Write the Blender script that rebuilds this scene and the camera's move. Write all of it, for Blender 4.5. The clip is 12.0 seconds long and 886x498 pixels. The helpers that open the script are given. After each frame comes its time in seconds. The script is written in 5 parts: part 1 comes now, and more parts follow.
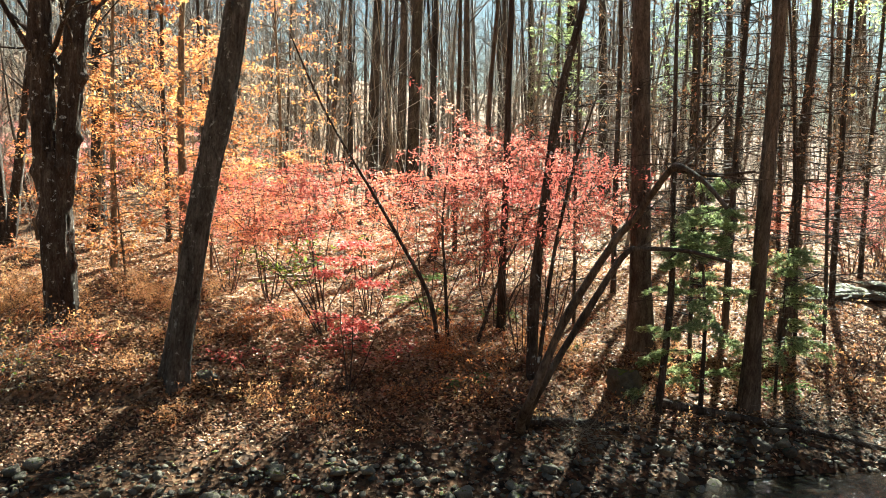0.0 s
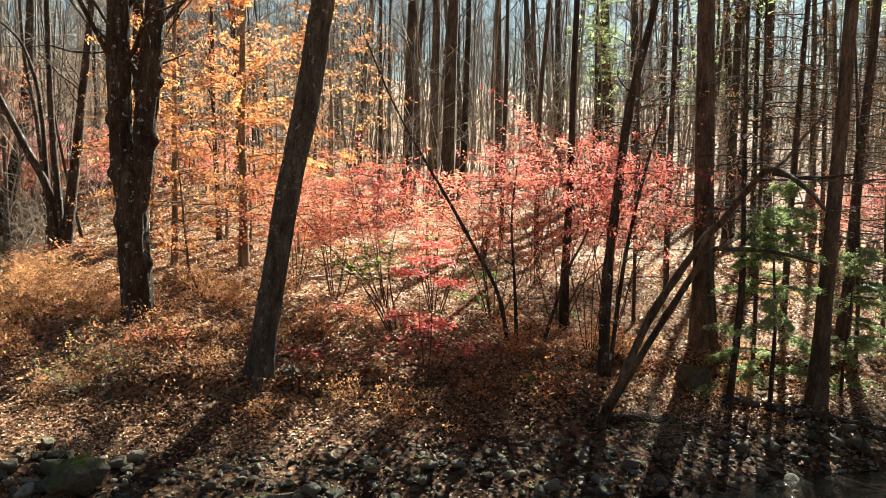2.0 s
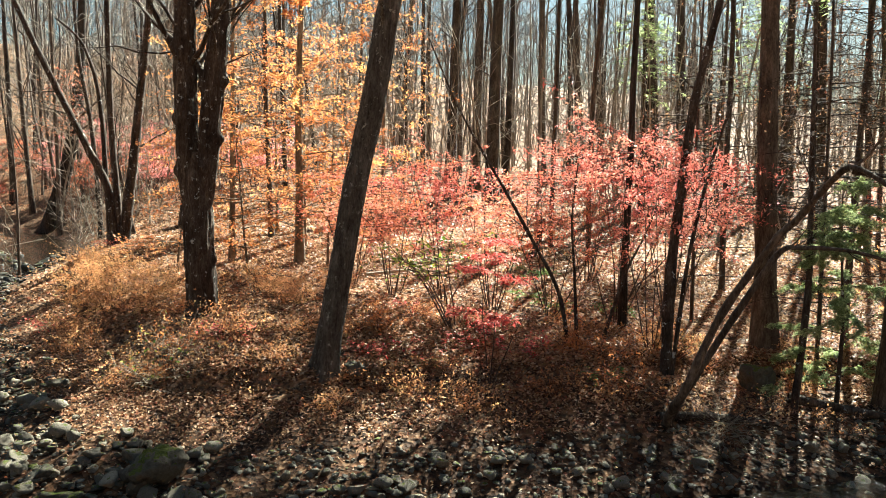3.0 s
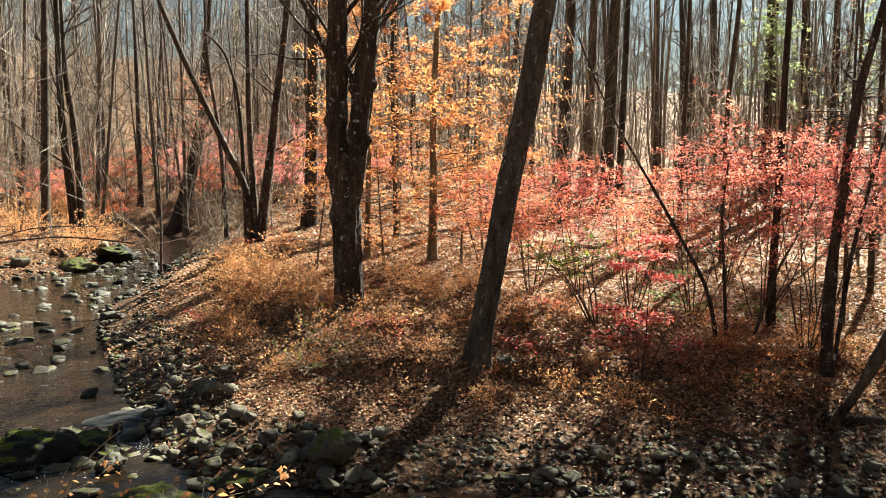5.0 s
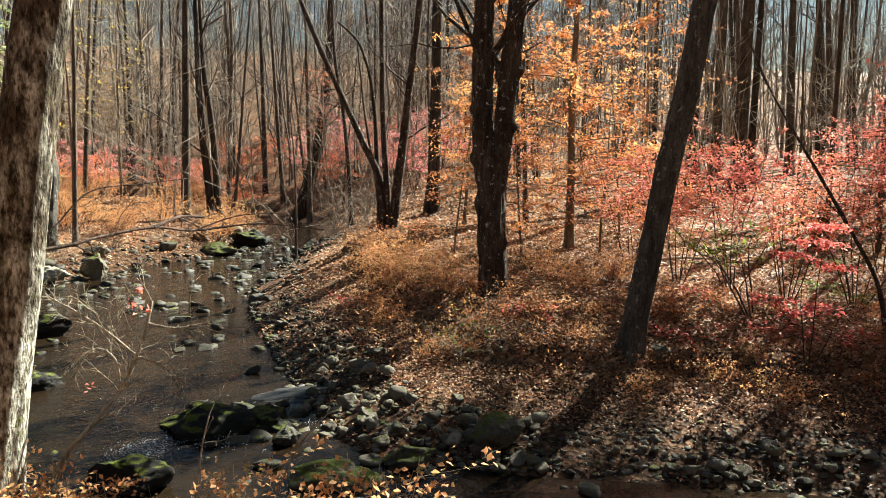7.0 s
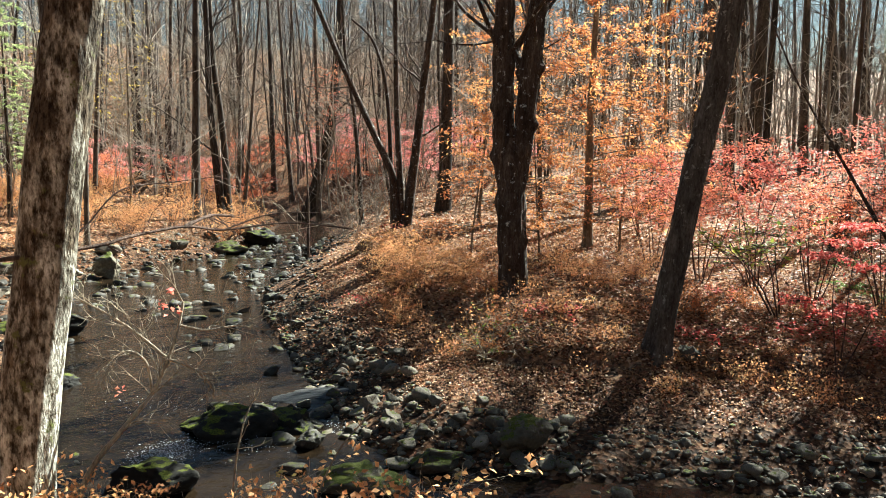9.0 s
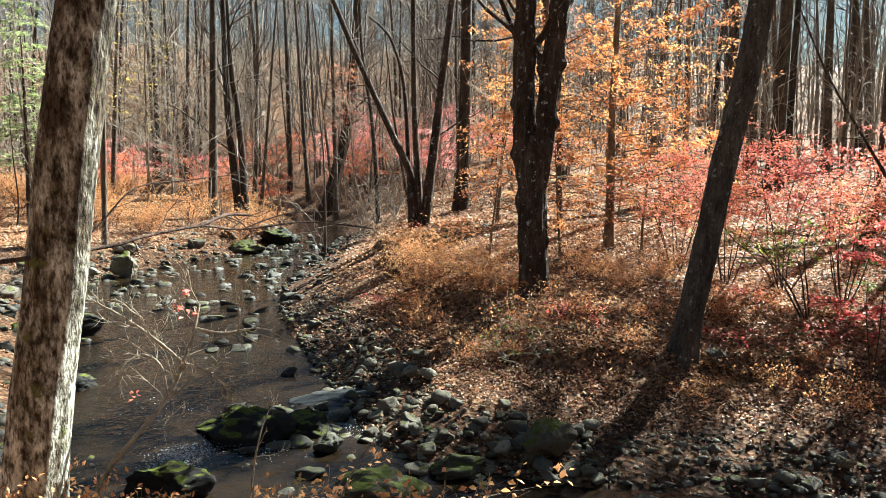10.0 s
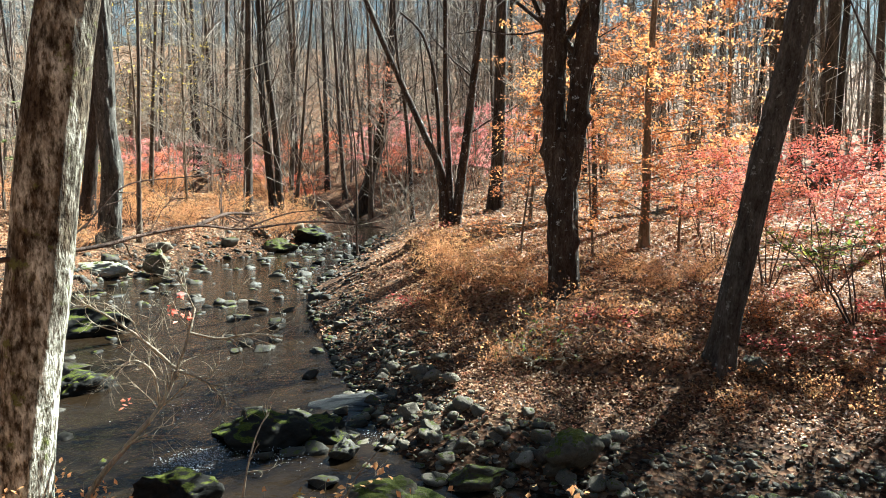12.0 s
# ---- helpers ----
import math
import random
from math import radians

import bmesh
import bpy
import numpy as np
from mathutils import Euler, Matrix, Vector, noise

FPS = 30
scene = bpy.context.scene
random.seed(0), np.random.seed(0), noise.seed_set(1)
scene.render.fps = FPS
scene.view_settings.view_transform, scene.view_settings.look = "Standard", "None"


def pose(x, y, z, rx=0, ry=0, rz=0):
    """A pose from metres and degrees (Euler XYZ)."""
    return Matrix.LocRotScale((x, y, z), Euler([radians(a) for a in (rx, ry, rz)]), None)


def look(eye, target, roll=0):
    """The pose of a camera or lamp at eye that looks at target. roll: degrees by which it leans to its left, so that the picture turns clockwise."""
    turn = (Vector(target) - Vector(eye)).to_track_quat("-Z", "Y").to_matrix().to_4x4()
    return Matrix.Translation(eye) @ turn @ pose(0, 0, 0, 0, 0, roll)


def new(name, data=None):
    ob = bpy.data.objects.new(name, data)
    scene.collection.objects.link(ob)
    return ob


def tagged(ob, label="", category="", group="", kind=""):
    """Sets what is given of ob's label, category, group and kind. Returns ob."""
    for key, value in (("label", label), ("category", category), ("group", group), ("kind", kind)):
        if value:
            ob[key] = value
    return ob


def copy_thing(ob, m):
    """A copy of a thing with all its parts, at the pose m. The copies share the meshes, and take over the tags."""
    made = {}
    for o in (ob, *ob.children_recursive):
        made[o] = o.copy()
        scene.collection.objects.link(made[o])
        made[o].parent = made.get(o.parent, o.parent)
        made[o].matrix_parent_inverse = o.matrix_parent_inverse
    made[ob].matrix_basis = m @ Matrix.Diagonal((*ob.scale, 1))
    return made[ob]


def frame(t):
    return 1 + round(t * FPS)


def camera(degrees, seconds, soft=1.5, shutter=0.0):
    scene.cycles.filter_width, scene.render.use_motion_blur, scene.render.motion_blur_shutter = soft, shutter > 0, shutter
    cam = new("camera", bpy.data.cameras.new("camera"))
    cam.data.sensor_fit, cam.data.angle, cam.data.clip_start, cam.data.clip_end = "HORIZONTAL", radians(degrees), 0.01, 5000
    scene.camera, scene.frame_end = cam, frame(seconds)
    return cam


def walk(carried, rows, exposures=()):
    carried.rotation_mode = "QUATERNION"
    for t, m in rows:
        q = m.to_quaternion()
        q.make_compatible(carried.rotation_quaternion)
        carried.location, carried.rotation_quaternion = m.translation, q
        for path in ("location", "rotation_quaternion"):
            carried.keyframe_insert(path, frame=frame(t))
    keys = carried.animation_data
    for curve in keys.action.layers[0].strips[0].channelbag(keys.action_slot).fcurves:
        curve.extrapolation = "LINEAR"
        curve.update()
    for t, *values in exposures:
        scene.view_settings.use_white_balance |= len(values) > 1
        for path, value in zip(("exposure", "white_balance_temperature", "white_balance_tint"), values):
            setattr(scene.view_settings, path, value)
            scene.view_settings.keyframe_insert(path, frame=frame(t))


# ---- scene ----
cam = camera(60.2, 12.0, 0.55)
PATH = [
    (0, (0.174, 0.295, 3.538), (0.085, 2.286, 3.362), 1.4),
    (0.5, (-0.039, 0.19, 3.557), (-0.131, 2.18, 3.379), 1.4),
    (1, (-0.265, 0.145, 3.558), (-0.357, 2.134, 3.378), 1.4),
    (1.5, (-0.481, 0.104, 3.569), (-0.579, 2.093, 3.386), 1.4),
    (2, (-0.687, -0.01, 3.585), (-0.809, 1.978, 3.399), 1.3),
    (2.5, (-0.893, -0.102, 3.595), (-1.043, 1.884, 3.403), 1.3),
    (3, (-1.097, -0.135, 3.594), (-1.306, 1.844, 3.397), 1.3),
    (5, (-1.891, -0.492, 3.463), (-2.337, 1.448, 3.276), 1.1),
    (5.5, (-2.081, -0.581, 3.462), (-2.598, 1.341, 3.265), 1.0),
    (6, (-2.252, -0.693, 3.46), (-2.828, 1.211, 3.247), 1.0),
    (6.5, (-2.408, -0.728, 3.459), (-3.067, 1.147, 3.236), 0.8),
    (7, (-2.546, -0.777, 3.47), (-3.25, 1.081, 3.243), 0.7),
    (9, (-2.845, -0.714, 3.46), (-3.561, 1.139, 3.229), 0.7),
    (9.5, (-2.904, -0.631, 3.449), (-3.632, 1.218, 3.218), 0.6),
    (10, (-2.982, -0.533, 3.444), (-3.736, 1.304, 3.21), 0.6),
    (10.5, (-3.002, -0.344, 3.406), (-3.786, 1.479, 3.165), 0.6),
    (11, (-2.955, -0.209, 3.401), (-3.772, 1.6, 3.158), 0.5),
    (11.5, (-2.936, -0.144, 3.417), (-3.776, 1.656, 3.178), 0.5),
    (12, (-2.933, -0.095, 3.423), (-3.781, 1.7, 3.185), 0.5),
]
walk(cam, [(t, look(eye, target, roll)) for t, eye, target, roll in PATH], [(0, 3.3, 5300, -9), (0.5, 2.88, 5500, -7), (1, 2.78, 5700, -4), (2, 3.02, 5500, -5), (3, 3.22, 5400, -6), (5, 2.95, 5700, -3), (6, 2.93, 5600, -4), (7, 2.66, 5500, -3), (9, 2.8, 5200, -4), (12, 2.96, 4950, -6)])

# ---------------- light ----------------
SUN_AZ, SUN_EL = radians(20), radians(41)
TO_SUN = Vector((math.sin(SUN_AZ) * math.cos(SUN_EL), math.cos(SUN_AZ) * math.cos(SUN_EL), math.sin(SUN_EL)))
world = bpy.data.worlds.new("sky")
scene.world = world
world.use_nodes = True
wn = world.node_tree.nodes
sky = wn.new("ShaderNodeTexSky")
sky.sky_type, sky.sun_disc, sky.sun_elevation, sky.sun_rotation = "NISHITA", False, SUN_EL, SUN_AZ
sky.air_density, sky.dust_density, sky.ozone_density = 1.5, 1.2, 1.0
wn["Background"].inputs["Strength"].default_value = 0.010
world.node_tree.links.new(sky.outputs["Color"], wn["Background"].inputs["Color"])
lamp = bpy.data.lights.new("sun", "SUN")
lamp.energy, lamp.angle, lamp.color = 5.0, radians(0.53), (1.0, 0.9, 0.74)
sun = new("sun", lamp)
sun.matrix_world = look(TO_SUN * 80, (0, 0, 0))

# ---------------- materials ----------------
def material(name):
    m = bpy.data.materials.new(name)
    m.use_nodes = True
    return m, m.node_tree.nodes, m.node_tree.links, m.node_tree.nodes["Principled BSDF"]


def ramp(nodes, stops):
    r = nodes.new("ShaderNodeValToRGB")
    e = r.color_ramp.elements
    while len(e) < len(stops):
        e.new(0.5)
    for el, (p, c) in zip(e, stops):
        el.position, el.color = p, (*c, 1)
    return r


def noise_node(nodes, links, scale, detail=4, rough=0.6, coords=None, stretch=None):
    n = nodes.new("ShaderNodeTexNoise")
    n.inputs["Scale"].default_value, n.inputs["Detail"].default_value, n.inputs["Roughness"].default_value = scale, detail, rough
    tc = nodes.new("ShaderNodeTexCoord")
    src = tc.outputs[coords or "Object"]
    if stretch:
        mp = nodes.new("ShaderNodeMapping")
        mp.inputs["Scale"].default_value = stretch
        links.new(src, mp.inputs["Vector"])
        src = mp.outputs["Vector"]
    links.new(src, n.inputs["Vector"])
    return n


def mix_colour(nodes, links, fac, a, b, blend="MIX"):
    m = nodes.new("ShaderNodeMix")
    m.data_type, m.blend_type = "RGBA", blend
    for sock, v in ((m.inputs[0], fac), (m.inputs[6], a), (m.inputs[7], b)):
        if isinstance(v, (int, float)):
            sock.default_value = v
        elif isinstance(v, tuple):
            sock.default_value = (*v, 1)
        else:
            links.new(v, sock)
    return m.outputs[2]


def bump(nodes, links, src, strength, dist, bsdf):
    b = nodes.new("ShaderNodeBump")
    b.inputs["Strength"].default_value, b.inputs["Distance"].default_value = strength, dist
    links.new(src, b.inputs["Height"])
    links.new(b.outputs["Normal"], bsdf.inputs["Normal"])
    return b


def bark(name, dark, mid, pale, pale_amount=0.35, grain=14, lichen=None, moss=None, vary=False):
    """Furrowed bark: upright plates parted by dark cracks, with blotches, lichen and moss."""
    m, n, l, p = material(name)
    plates = noise_node(n, l, grain, 5, 0.65, stretch=(1, 1, 0.22))
    fine = noise_node(n, l, grain * 3.2, 5, 0.7, stretch=(1, 1, 0.4))
    r = ramp(n, [(0.36, dark), (0.5, mid), (0.5 + 0.4 * (1 - pale_amount), pale)])
    hs = n.new("ShaderNodeMath")
    hs.operation = "MULTIPLY_ADD"
    hs.inputs[1].default_value = 0.55
    half = n.new("ShaderNodeMath")
    half.operation = "MULTIPLY"
    half.inputs[1].default_value = 0.45
    l.new(fine.outputs["Fac"], half.inputs[0])
    l.new(plates.outputs["Fac"], hs.inputs[0])
    l.new(half.outputs[0], hs.inputs[2])
    l.new(hs.outputs[0], r.inputs["Fac"])
    col = r.outputs["Color"]
    blot = noise_node(n, l, 2.6, 4, 0.6, stretch=(1, 1, 0.5))
    br = ramp(n, [(0.35, (0.6, 0.57, 0.54)), (0.65, (1.2, 1.16, 1.12))])
    l.new(blot.outputs["Fac"], br.inputs["Fac"])
    col = mix_colour(n, l, 1.0, col, br.outputs["Color"], "MULTIPLY")
    oi = n.new("ShaderNodeObjectInfo")
    tone = ramp(n, [(0.0, (0.55, 0.53, 0.52)), (0.6, (1.0, 0.98, 0.95)), (1.0, (1.55, 1.5, 1.42))])
    l.new(oi.outputs["Random"], tone.inputs["Fac"])
    col = mix_colour(n, l, 1.0 if vary else 0.0, col, tone.outputs["Color"], "MULTIPLY")
    for colour, scale, low in ((lichen, 9, 0.6), (moss, 5, 0.6)):
        if colour:
            sp = noise_node(n, l, scale, 6, 0.7)
            sr = ramp(n, [(low, (0, 0, 0)), (low + 0.05, (1, 1, 1))])
            l.new(sp.outputs["Fac"], sr.inputs["Fac"])
            col = mix_colour(n, l, sr.outputs["Color"], col, colour)
    l.new(col, p.inputs["Base Color"])
    p.inputs["Roughness"].default_value = 0.9
    p.inputs["Specular IOR Level"].default_value = 0.12
    bump(n, l, hs.outputs[0], 1.0, 0.05, p)
    return m


def foliage(name, stops, through_light=0.5, gloss=0.58, clump=None, shine=0.25):
    """Thin leaves: each leaf takes its own tint, and light comes through from behind."""
    m, n, l, p = material(name)
    g = n.new("ShaderNodeNewGeometry")
    r = ramp(n, stops)
    fac = g.outputs["Random Per Island"]
    if clump:
        c = noise_node(n, l, clump, 2, 0.5)
        mx = n.new("ShaderNodeMath")
        mx.operation = "MULTIPLY_ADD"
        mx.inputs[1].default_value = 0.42
        l.new(fac, mx.inputs[0])
        sc = n.new("ShaderNodeMapRange")
        sc.inputs[1].default_value, sc.inputs[2].default_value, sc.inputs[3].default_value, sc.inputs[4].default_value = 0.3, 0.7, -0.08, 0.66
        l.new(c.outputs["Fac"], sc.inputs[0])
        l.new(sc.outputs[0], mx.inputs[2])
        fac = mx.outputs[0]
    l.new(fac, r.inputs["Fac"])
    l.new(r.outputs["Color"], p.inputs["Base Color"])
    p.inputs["Roughness"].default_value = gloss
    p.inputs["Specular IOR Level"].default_value = shine
    tr = n.new("ShaderNodeBsdfTranslucent")
    l.new(r.outputs["Color"], tr.inputs["Color"])
    ms = n.new("ShaderNodeMixShader")
    ms.inputs[0].default_value = through_light
    l.new(p.outputs[0], ms.inputs[1])
    l.new(tr.outputs[0], ms.inputs[2])
    l.new(ms.outputs[0], n["Material Output"].inputs["Surface"])
    return m


def stone(name, a, b, moss=0.0, wet=0.75):
    m, n, l, p = material(name)
    oi = n.new("ShaderNodeObjectInfo")
    gm = n.new("ShaderNodeNewGeometry")
    add = n.new("ShaderNodeMath")
    add.operation = "ADD"
    l.new(oi.outputs["Random"], add.inputs[0])
    l.new(gm.outputs["Random Per Island"], add.inputs[1])
    fr = n.new("ShaderNodeMath")
    fr.operation = "FRACT"
    l.new(add.outputs[0], fr.inputs[0])
    tint = ramp(n, [(0, a), (0.55, b), (0.8, tuple(0.5 * (x + y) for x, y in zip(a, b))), (1, tuple(min(1, 1.25 * x) for x in b))])
    l.new(fr.outputs[0], tint.inputs["Fac"])
    grit = noise_node(n, l, 16, 6, 0.7)
    gr = ramp(n, [(0.3, (0.55, 0.53, 0.5)), (0.7, (1.3, 1.28, 1.25))])
    l.new(grit.outputs["Fac"], gr.inputs["Fac"])
    col = mix_colour(n, l, 1.0, tint.outputs["Color"], gr.outputs["Color"], "MULTIPLY")
    if moss:
        up = n.new("ShaderNodeSeparateXYZ")
        l.new(gm.outputs["Normal"], up.inputs[0])
        mn = noise_node(n, l, 4.5, 5, 0.65)
        ad = n.new("ShaderNodeMath")
        ad.operation = "MULTIPLY_ADD"
        ad.inputs[1].default_value = 0.45
        l.new(up.outputs["Z"], ad.inputs[0])
        l.new(mn.outputs["Fac"], ad.inputs[2])
        mr = ramp(n, [(1.02 - 0.35 * moss, (0, 0, 0)), (min(1, 1.05 - 0.35 * moss), (1, 1, 1))])
        l.new(ad.outputs[0], mr.inputs["Fac"])
        fine = noise_node(n, l, 60, 3, 0.6)
        fm = ramp(n, [(0.35, (0.02, 0.024, 0.003)), (0.75, (0.13, 0.135, 0.014))])
        l.new(fine.outputs["Fac"], fm.inputs["Fac"])
        col = mix_colour(n, l, mr.outputs["Color"], col, fm.outputs["Color"])
    l.new(col, p.inputs["Base Color"])
    p.inputs["Roughness"].default_value = wet
    p.inputs["Specular IOR Level"].default_value = 0.12 if wet > 0.5 else 0.25
    bump(n, l, grit.outputs["Fac"], 0.6, 0.02, p)
    return m


def soil():
    m, n, l, p = material("leaf_mould")
    big = noise_node(n, l, 0.9, 4, 0.6)
    mid = noise_node(n, l, 9, 5, 0.7)
    flakes = n.new("ShaderNodeTexVoronoi")
    flakes.inputs["Scale"].default_value = 13
    tc = n.new("ShaderNodeTexCoord")
    l.new(tc.outputs["Object"], flakes.inputs["Vector"])
    fr = ramp(n, [(0.0, (0.1, 0.055, 0.032)), (0.35, (0.24, 0.13, 0.066)), (0.6, (0.4, 0.23, 0.12)), (0.8, (0.27, 0.115, 0.06)), (1.0, (0.6, 0.4, 0.24))])
    sp = n.new("ShaderNodeSeparateColor")
    l.new(flakes.outputs["Color"], sp.inputs[0])
    l.new(sp.outputs[0], fr.inputs["Fac"])
    br = ramp(n, [(0.35, (0.7, 0.64, 0.58)), (0.68, (1.15, 1.08, 1.0))])
    l.new(big.outputs["Fac"], br.inputs["Fac"])
    col = mix_colour(n, l, 1.0, fr.outputs["Color"], br.outputs["Color"], "MULTIPLY")
    mr = ramp(n, [(0.38, (0, 0, 0)), (0.6, (1, 1, 1))])
    l.new(mid.outputs["Fac"], mr.inputs["Fac"])
    col = mix_colour(n, l, mr.outputs["Color"], (0.03, 0.019, 0.012), col)
    # lower soil darkened: brook damp, plus the bank's shade put into the colour
    up = n.new("ShaderNodeSeparateXYZ")
    l.new(tc.outputs["Object"], up.inputs[0])
    mr2 = ramp(n, [(0.3, (0.36, 0.34, 0.32)), (0.75, (1, 1, 1))])
    l.new(up.outputs["Z"], mr2.inputs["Fac"])
    col = mix_colour(n, l, 1.0, col, mr2.outputs["Color"], "MULTIPLY")
    l.new(col, p.inputs["Base Color"])
    p.inputs["Roughness"].default_value = 0.9
    p.inputs["Specular IOR Level"].default_value = 0.1
    bump(n, l, flakes.outputs["Distance"], 0.7, 0.04, p)
    return m


def brook():
    m, n, l, p = material("brook_water")
    p.inputs["Base Color"].default_value = (0.012, 0.0075, 0.004, 1)
    p.inputs["Roughness"].default_value = 0.06
    p.inputs["IOR"].default_value = 1.33
    p.inputs["Specular IOR Level"].default_value = 0.38
    a = noise_node(n, l, 2.4, 3, 0.55, stretch=(1.0, 0.7, 1))
    b = noise_node(n, l, 11, 3, 0.6)
    s = n.new("ShaderNodeMath")
    s.operation = "MULTIPLY_ADD"
    s.inputs[1].default_value = 0.35
    l.new(b.outputs["Fac"], s.inputs[0])
    l.new(a.outputs["Fac"], s.inputs[2])
    bump(n, l, s.outputs[0], 0.5, 0.09, p)
    return m


M_SOIL, M_WATER = soil(), brook()
M_BARK_GREY = bark("grey_brown_bark", (0.022, 0.017, 0.013), (0.078, 0.06, 0.047), (0.21, 0.175, 0.14), vary=True)
# far bark paled: distance haze is put into its colour
M_BARK_HAZED = bark("hazed_far_bark", (0.07, 0.057, 0.048), (0.17, 0.145, 0.125), (0.33, 0.29, 0.25), grain=8)
M_BARK_DARK = bark("dark_furrowed_bark", (0.02, 0.014, 0.01), (0.06, 0.043, 0.032), (0.2, 0.165, 0.13), lichen=(0.4, 0.39, 0.35))
M_BARK_SMOOTH = bark("smooth_ridged_bark", (0.022, 0.019, 0.016), (0.085, 0.075, 0.064), (0.22, 0.2, 0.175), grain=13, lichen=(0.26, 0.25, 0.21))
M_BARK_BEECH = bark("tan_beech_bark", (0.08, 0.06, 0.042), (0.19, 0.145, 0.1), (0.34, 0.28, 0.21), grain=9)


def crusted_bark():
    """Brown bark under a pale crust of lichen, pitted by short upright cracks; more crust towards the foot."""
    m, n, l, p = material("pale_lichened_bark")
    pits = noise_node(n, l, 34, 4, 0.65, stretch=(1, 1, 0.4))
    plates = noise_node(n, l, 11, 5, 0.7, stretch=(1, 1, 0.5))
    crust = noise_node(n, l, 4.5, 6, 0.75, stretch=(1, 1, 0.35))
    tc = n.new("ShaderNodeTexCoord")
    xyz = n.new("ShaderNodeSeparateXYZ")
    l.new(tc.outputs["Object"], xyz.inputs[0])
    low = n.new("ShaderNodeMapRange")
    low.inputs[1].default_value, low.inputs[2].default_value, low.inputs[3].default_value, low.inputs[4].default_value = 1.0, 5.0, 0.2, -0.08
    l.new(xyz.outputs["Z"], low.inputs[0])
    add = n.new("ShaderNodeMath")
    add.operation = "ADD"
    l.new(crust.outputs["Fac"], add.inputs[0])
    l.new(low.outputs[0], add.inputs[1])
    cr = ramp(n, [(0.49, (0, 0, 0)), (0.68, (1, 1, 1))])
    l.new(add.outputs[0], cr.inputs["Fac"])
    brown = ramp(n, [(0.36, (0.03, 0.021, 0.013)), (0.56, (0.095, 0.068, 0.043)), (0.72, (0.2, 0.16, 0.105))])
    l.new(plates.outputs["Fac"], brown.inputs["Fac"])
    pale = ramp(n, [(0.38, (0.12, 0.1, 0.07)), (0.52, (0.5, 0.46, 0.37)), (0.7, (0.78, 0.74, 0.64))])
    l.new(plates.outputs["Fac"], pale.inputs["Fac"])
    col = mix_colour(n, l, cr.outputs["Color"], brown.outputs["Color"], pale.outputs["Color"])
    pr = ramp(n, [(0.38, (0.2, 0.16, 0.12)), (0.54, (1, 1, 1))])
    l.new(pits.outputs["Fac"], pr.inputs["Fac"])
    col = mix_colour(n, l, 1.0, col, pr.outputs["Color"], "MULTIPLY")
    green = noise_node(n, l, 6, 6, 0.7)
    gr = ramp(n, [(0.6, (0, 0, 0)), (0.66, (1, 1, 1))])
    l.new(green.outputs["Fac"], gr.inputs["Fac"])
    col = mix_colour(n, l, gr.outputs["Color"], col, (0.1, 0.1, 0.03))
    l.new(col, p.inputs["Base Color"])
    p.inputs["Roughness"].default_value = 0.92
    p.inputs["Specular IOR Level"].default_value = 0.1
    ht = n.new("ShaderNodeMath")
    ht.operation = "ADD"
    l.new(pits.outputs["Fac"], ht.inputs[0])
    l.new(plates.outputs["Fac"], ht.inputs[1])
    bump(n, l, ht.outputs[0], 0.9, 0.04, p)
    return m


M_BARK_PALE = crusted_bark()
# twig bark paled further, with haze and backlit rims painted into the colour
M_BRUSH_HAZED = bark("hazed_pale_twig_bark", (0.14, 0.11, 0.085), (0.29, 0.24, 0.19), (0.46, 0.4, 0.33), grain=20)
M_TWIG = bark("bare_twig_bark", (0.14, 0.11, 0.08), (0.32, 0.27, 0.2), (0.55, 0.49, 0.4), grain=30)
M_TWIG_DARK = bark("brown_twig_bark", (0.04, 0.026, 0.02), (0.1, 0.066, 0.05), (0.2, 0.14, 0.11), grain=30)
M_LITTER = foliage("fallen_leaves", [(0.0, (0.06, 0.03, 0.017)), (0.22, (0.19, 0.09, 0.045)), (0.45, (0.34, 0.175, 0.08)), (0.65, (0.48, 0.285, 0.155)), (0.78, (0.29, 0.085, 0.042)), (0.9, (0.47, 0.29, 0.16)), (1.0, (0.64, 0.45, 0.29))], 0.25, 0.5, shine=0.12)
M_BEECH = foliage("copper_orange_leaves", [(0.0, (0.28, 0.1, 0.04)), (0.4, (0.5, 0.19, 0.07)), (0.78, (0.7, 0.33, 0.1)), (1.0, (0.88, 0.6, 0.24))], 0.54, clump=0.9)
M_RED = foliage("pinkish_red_leaves", [(0.0, (0.42, 0.065, 0.055)), (0.35, (0.64, 0.16, 0.115)), (0.7, (0.77, 0.28, 0.18)), (1.0, (0.86, 0.47, 0.28))], 0.44, clump=0.8)
M_RED_GOLD = foliage("red_and_gold_leaves", [(0.0, (0.46, 0.08, 0.055)), (0.4, (0.68, 0.2, 0.11)), (0.75, (0.78, 0.35, 0.16)), (1.0, (0.85, 0.55, 0.25))], 0.46, clump=0.7)
M_PINK = foliage("sunlit_pink_leaves", [(0.0, (0.55, 0.12, 0.13)), (0.4, (0.74, 0.27, 0.24)), (1.0, (0.88, 0.52, 0.42))], 0.58, clump=0.5)
M_SCARLET = foliage("scarlet_leaves", [(0.0, (0.42, 0.045, 0.04)), (0.5, (0.64, 0.13, 0.1)), (1.0, (0.8, 0.27, 0.19))], 0.5)
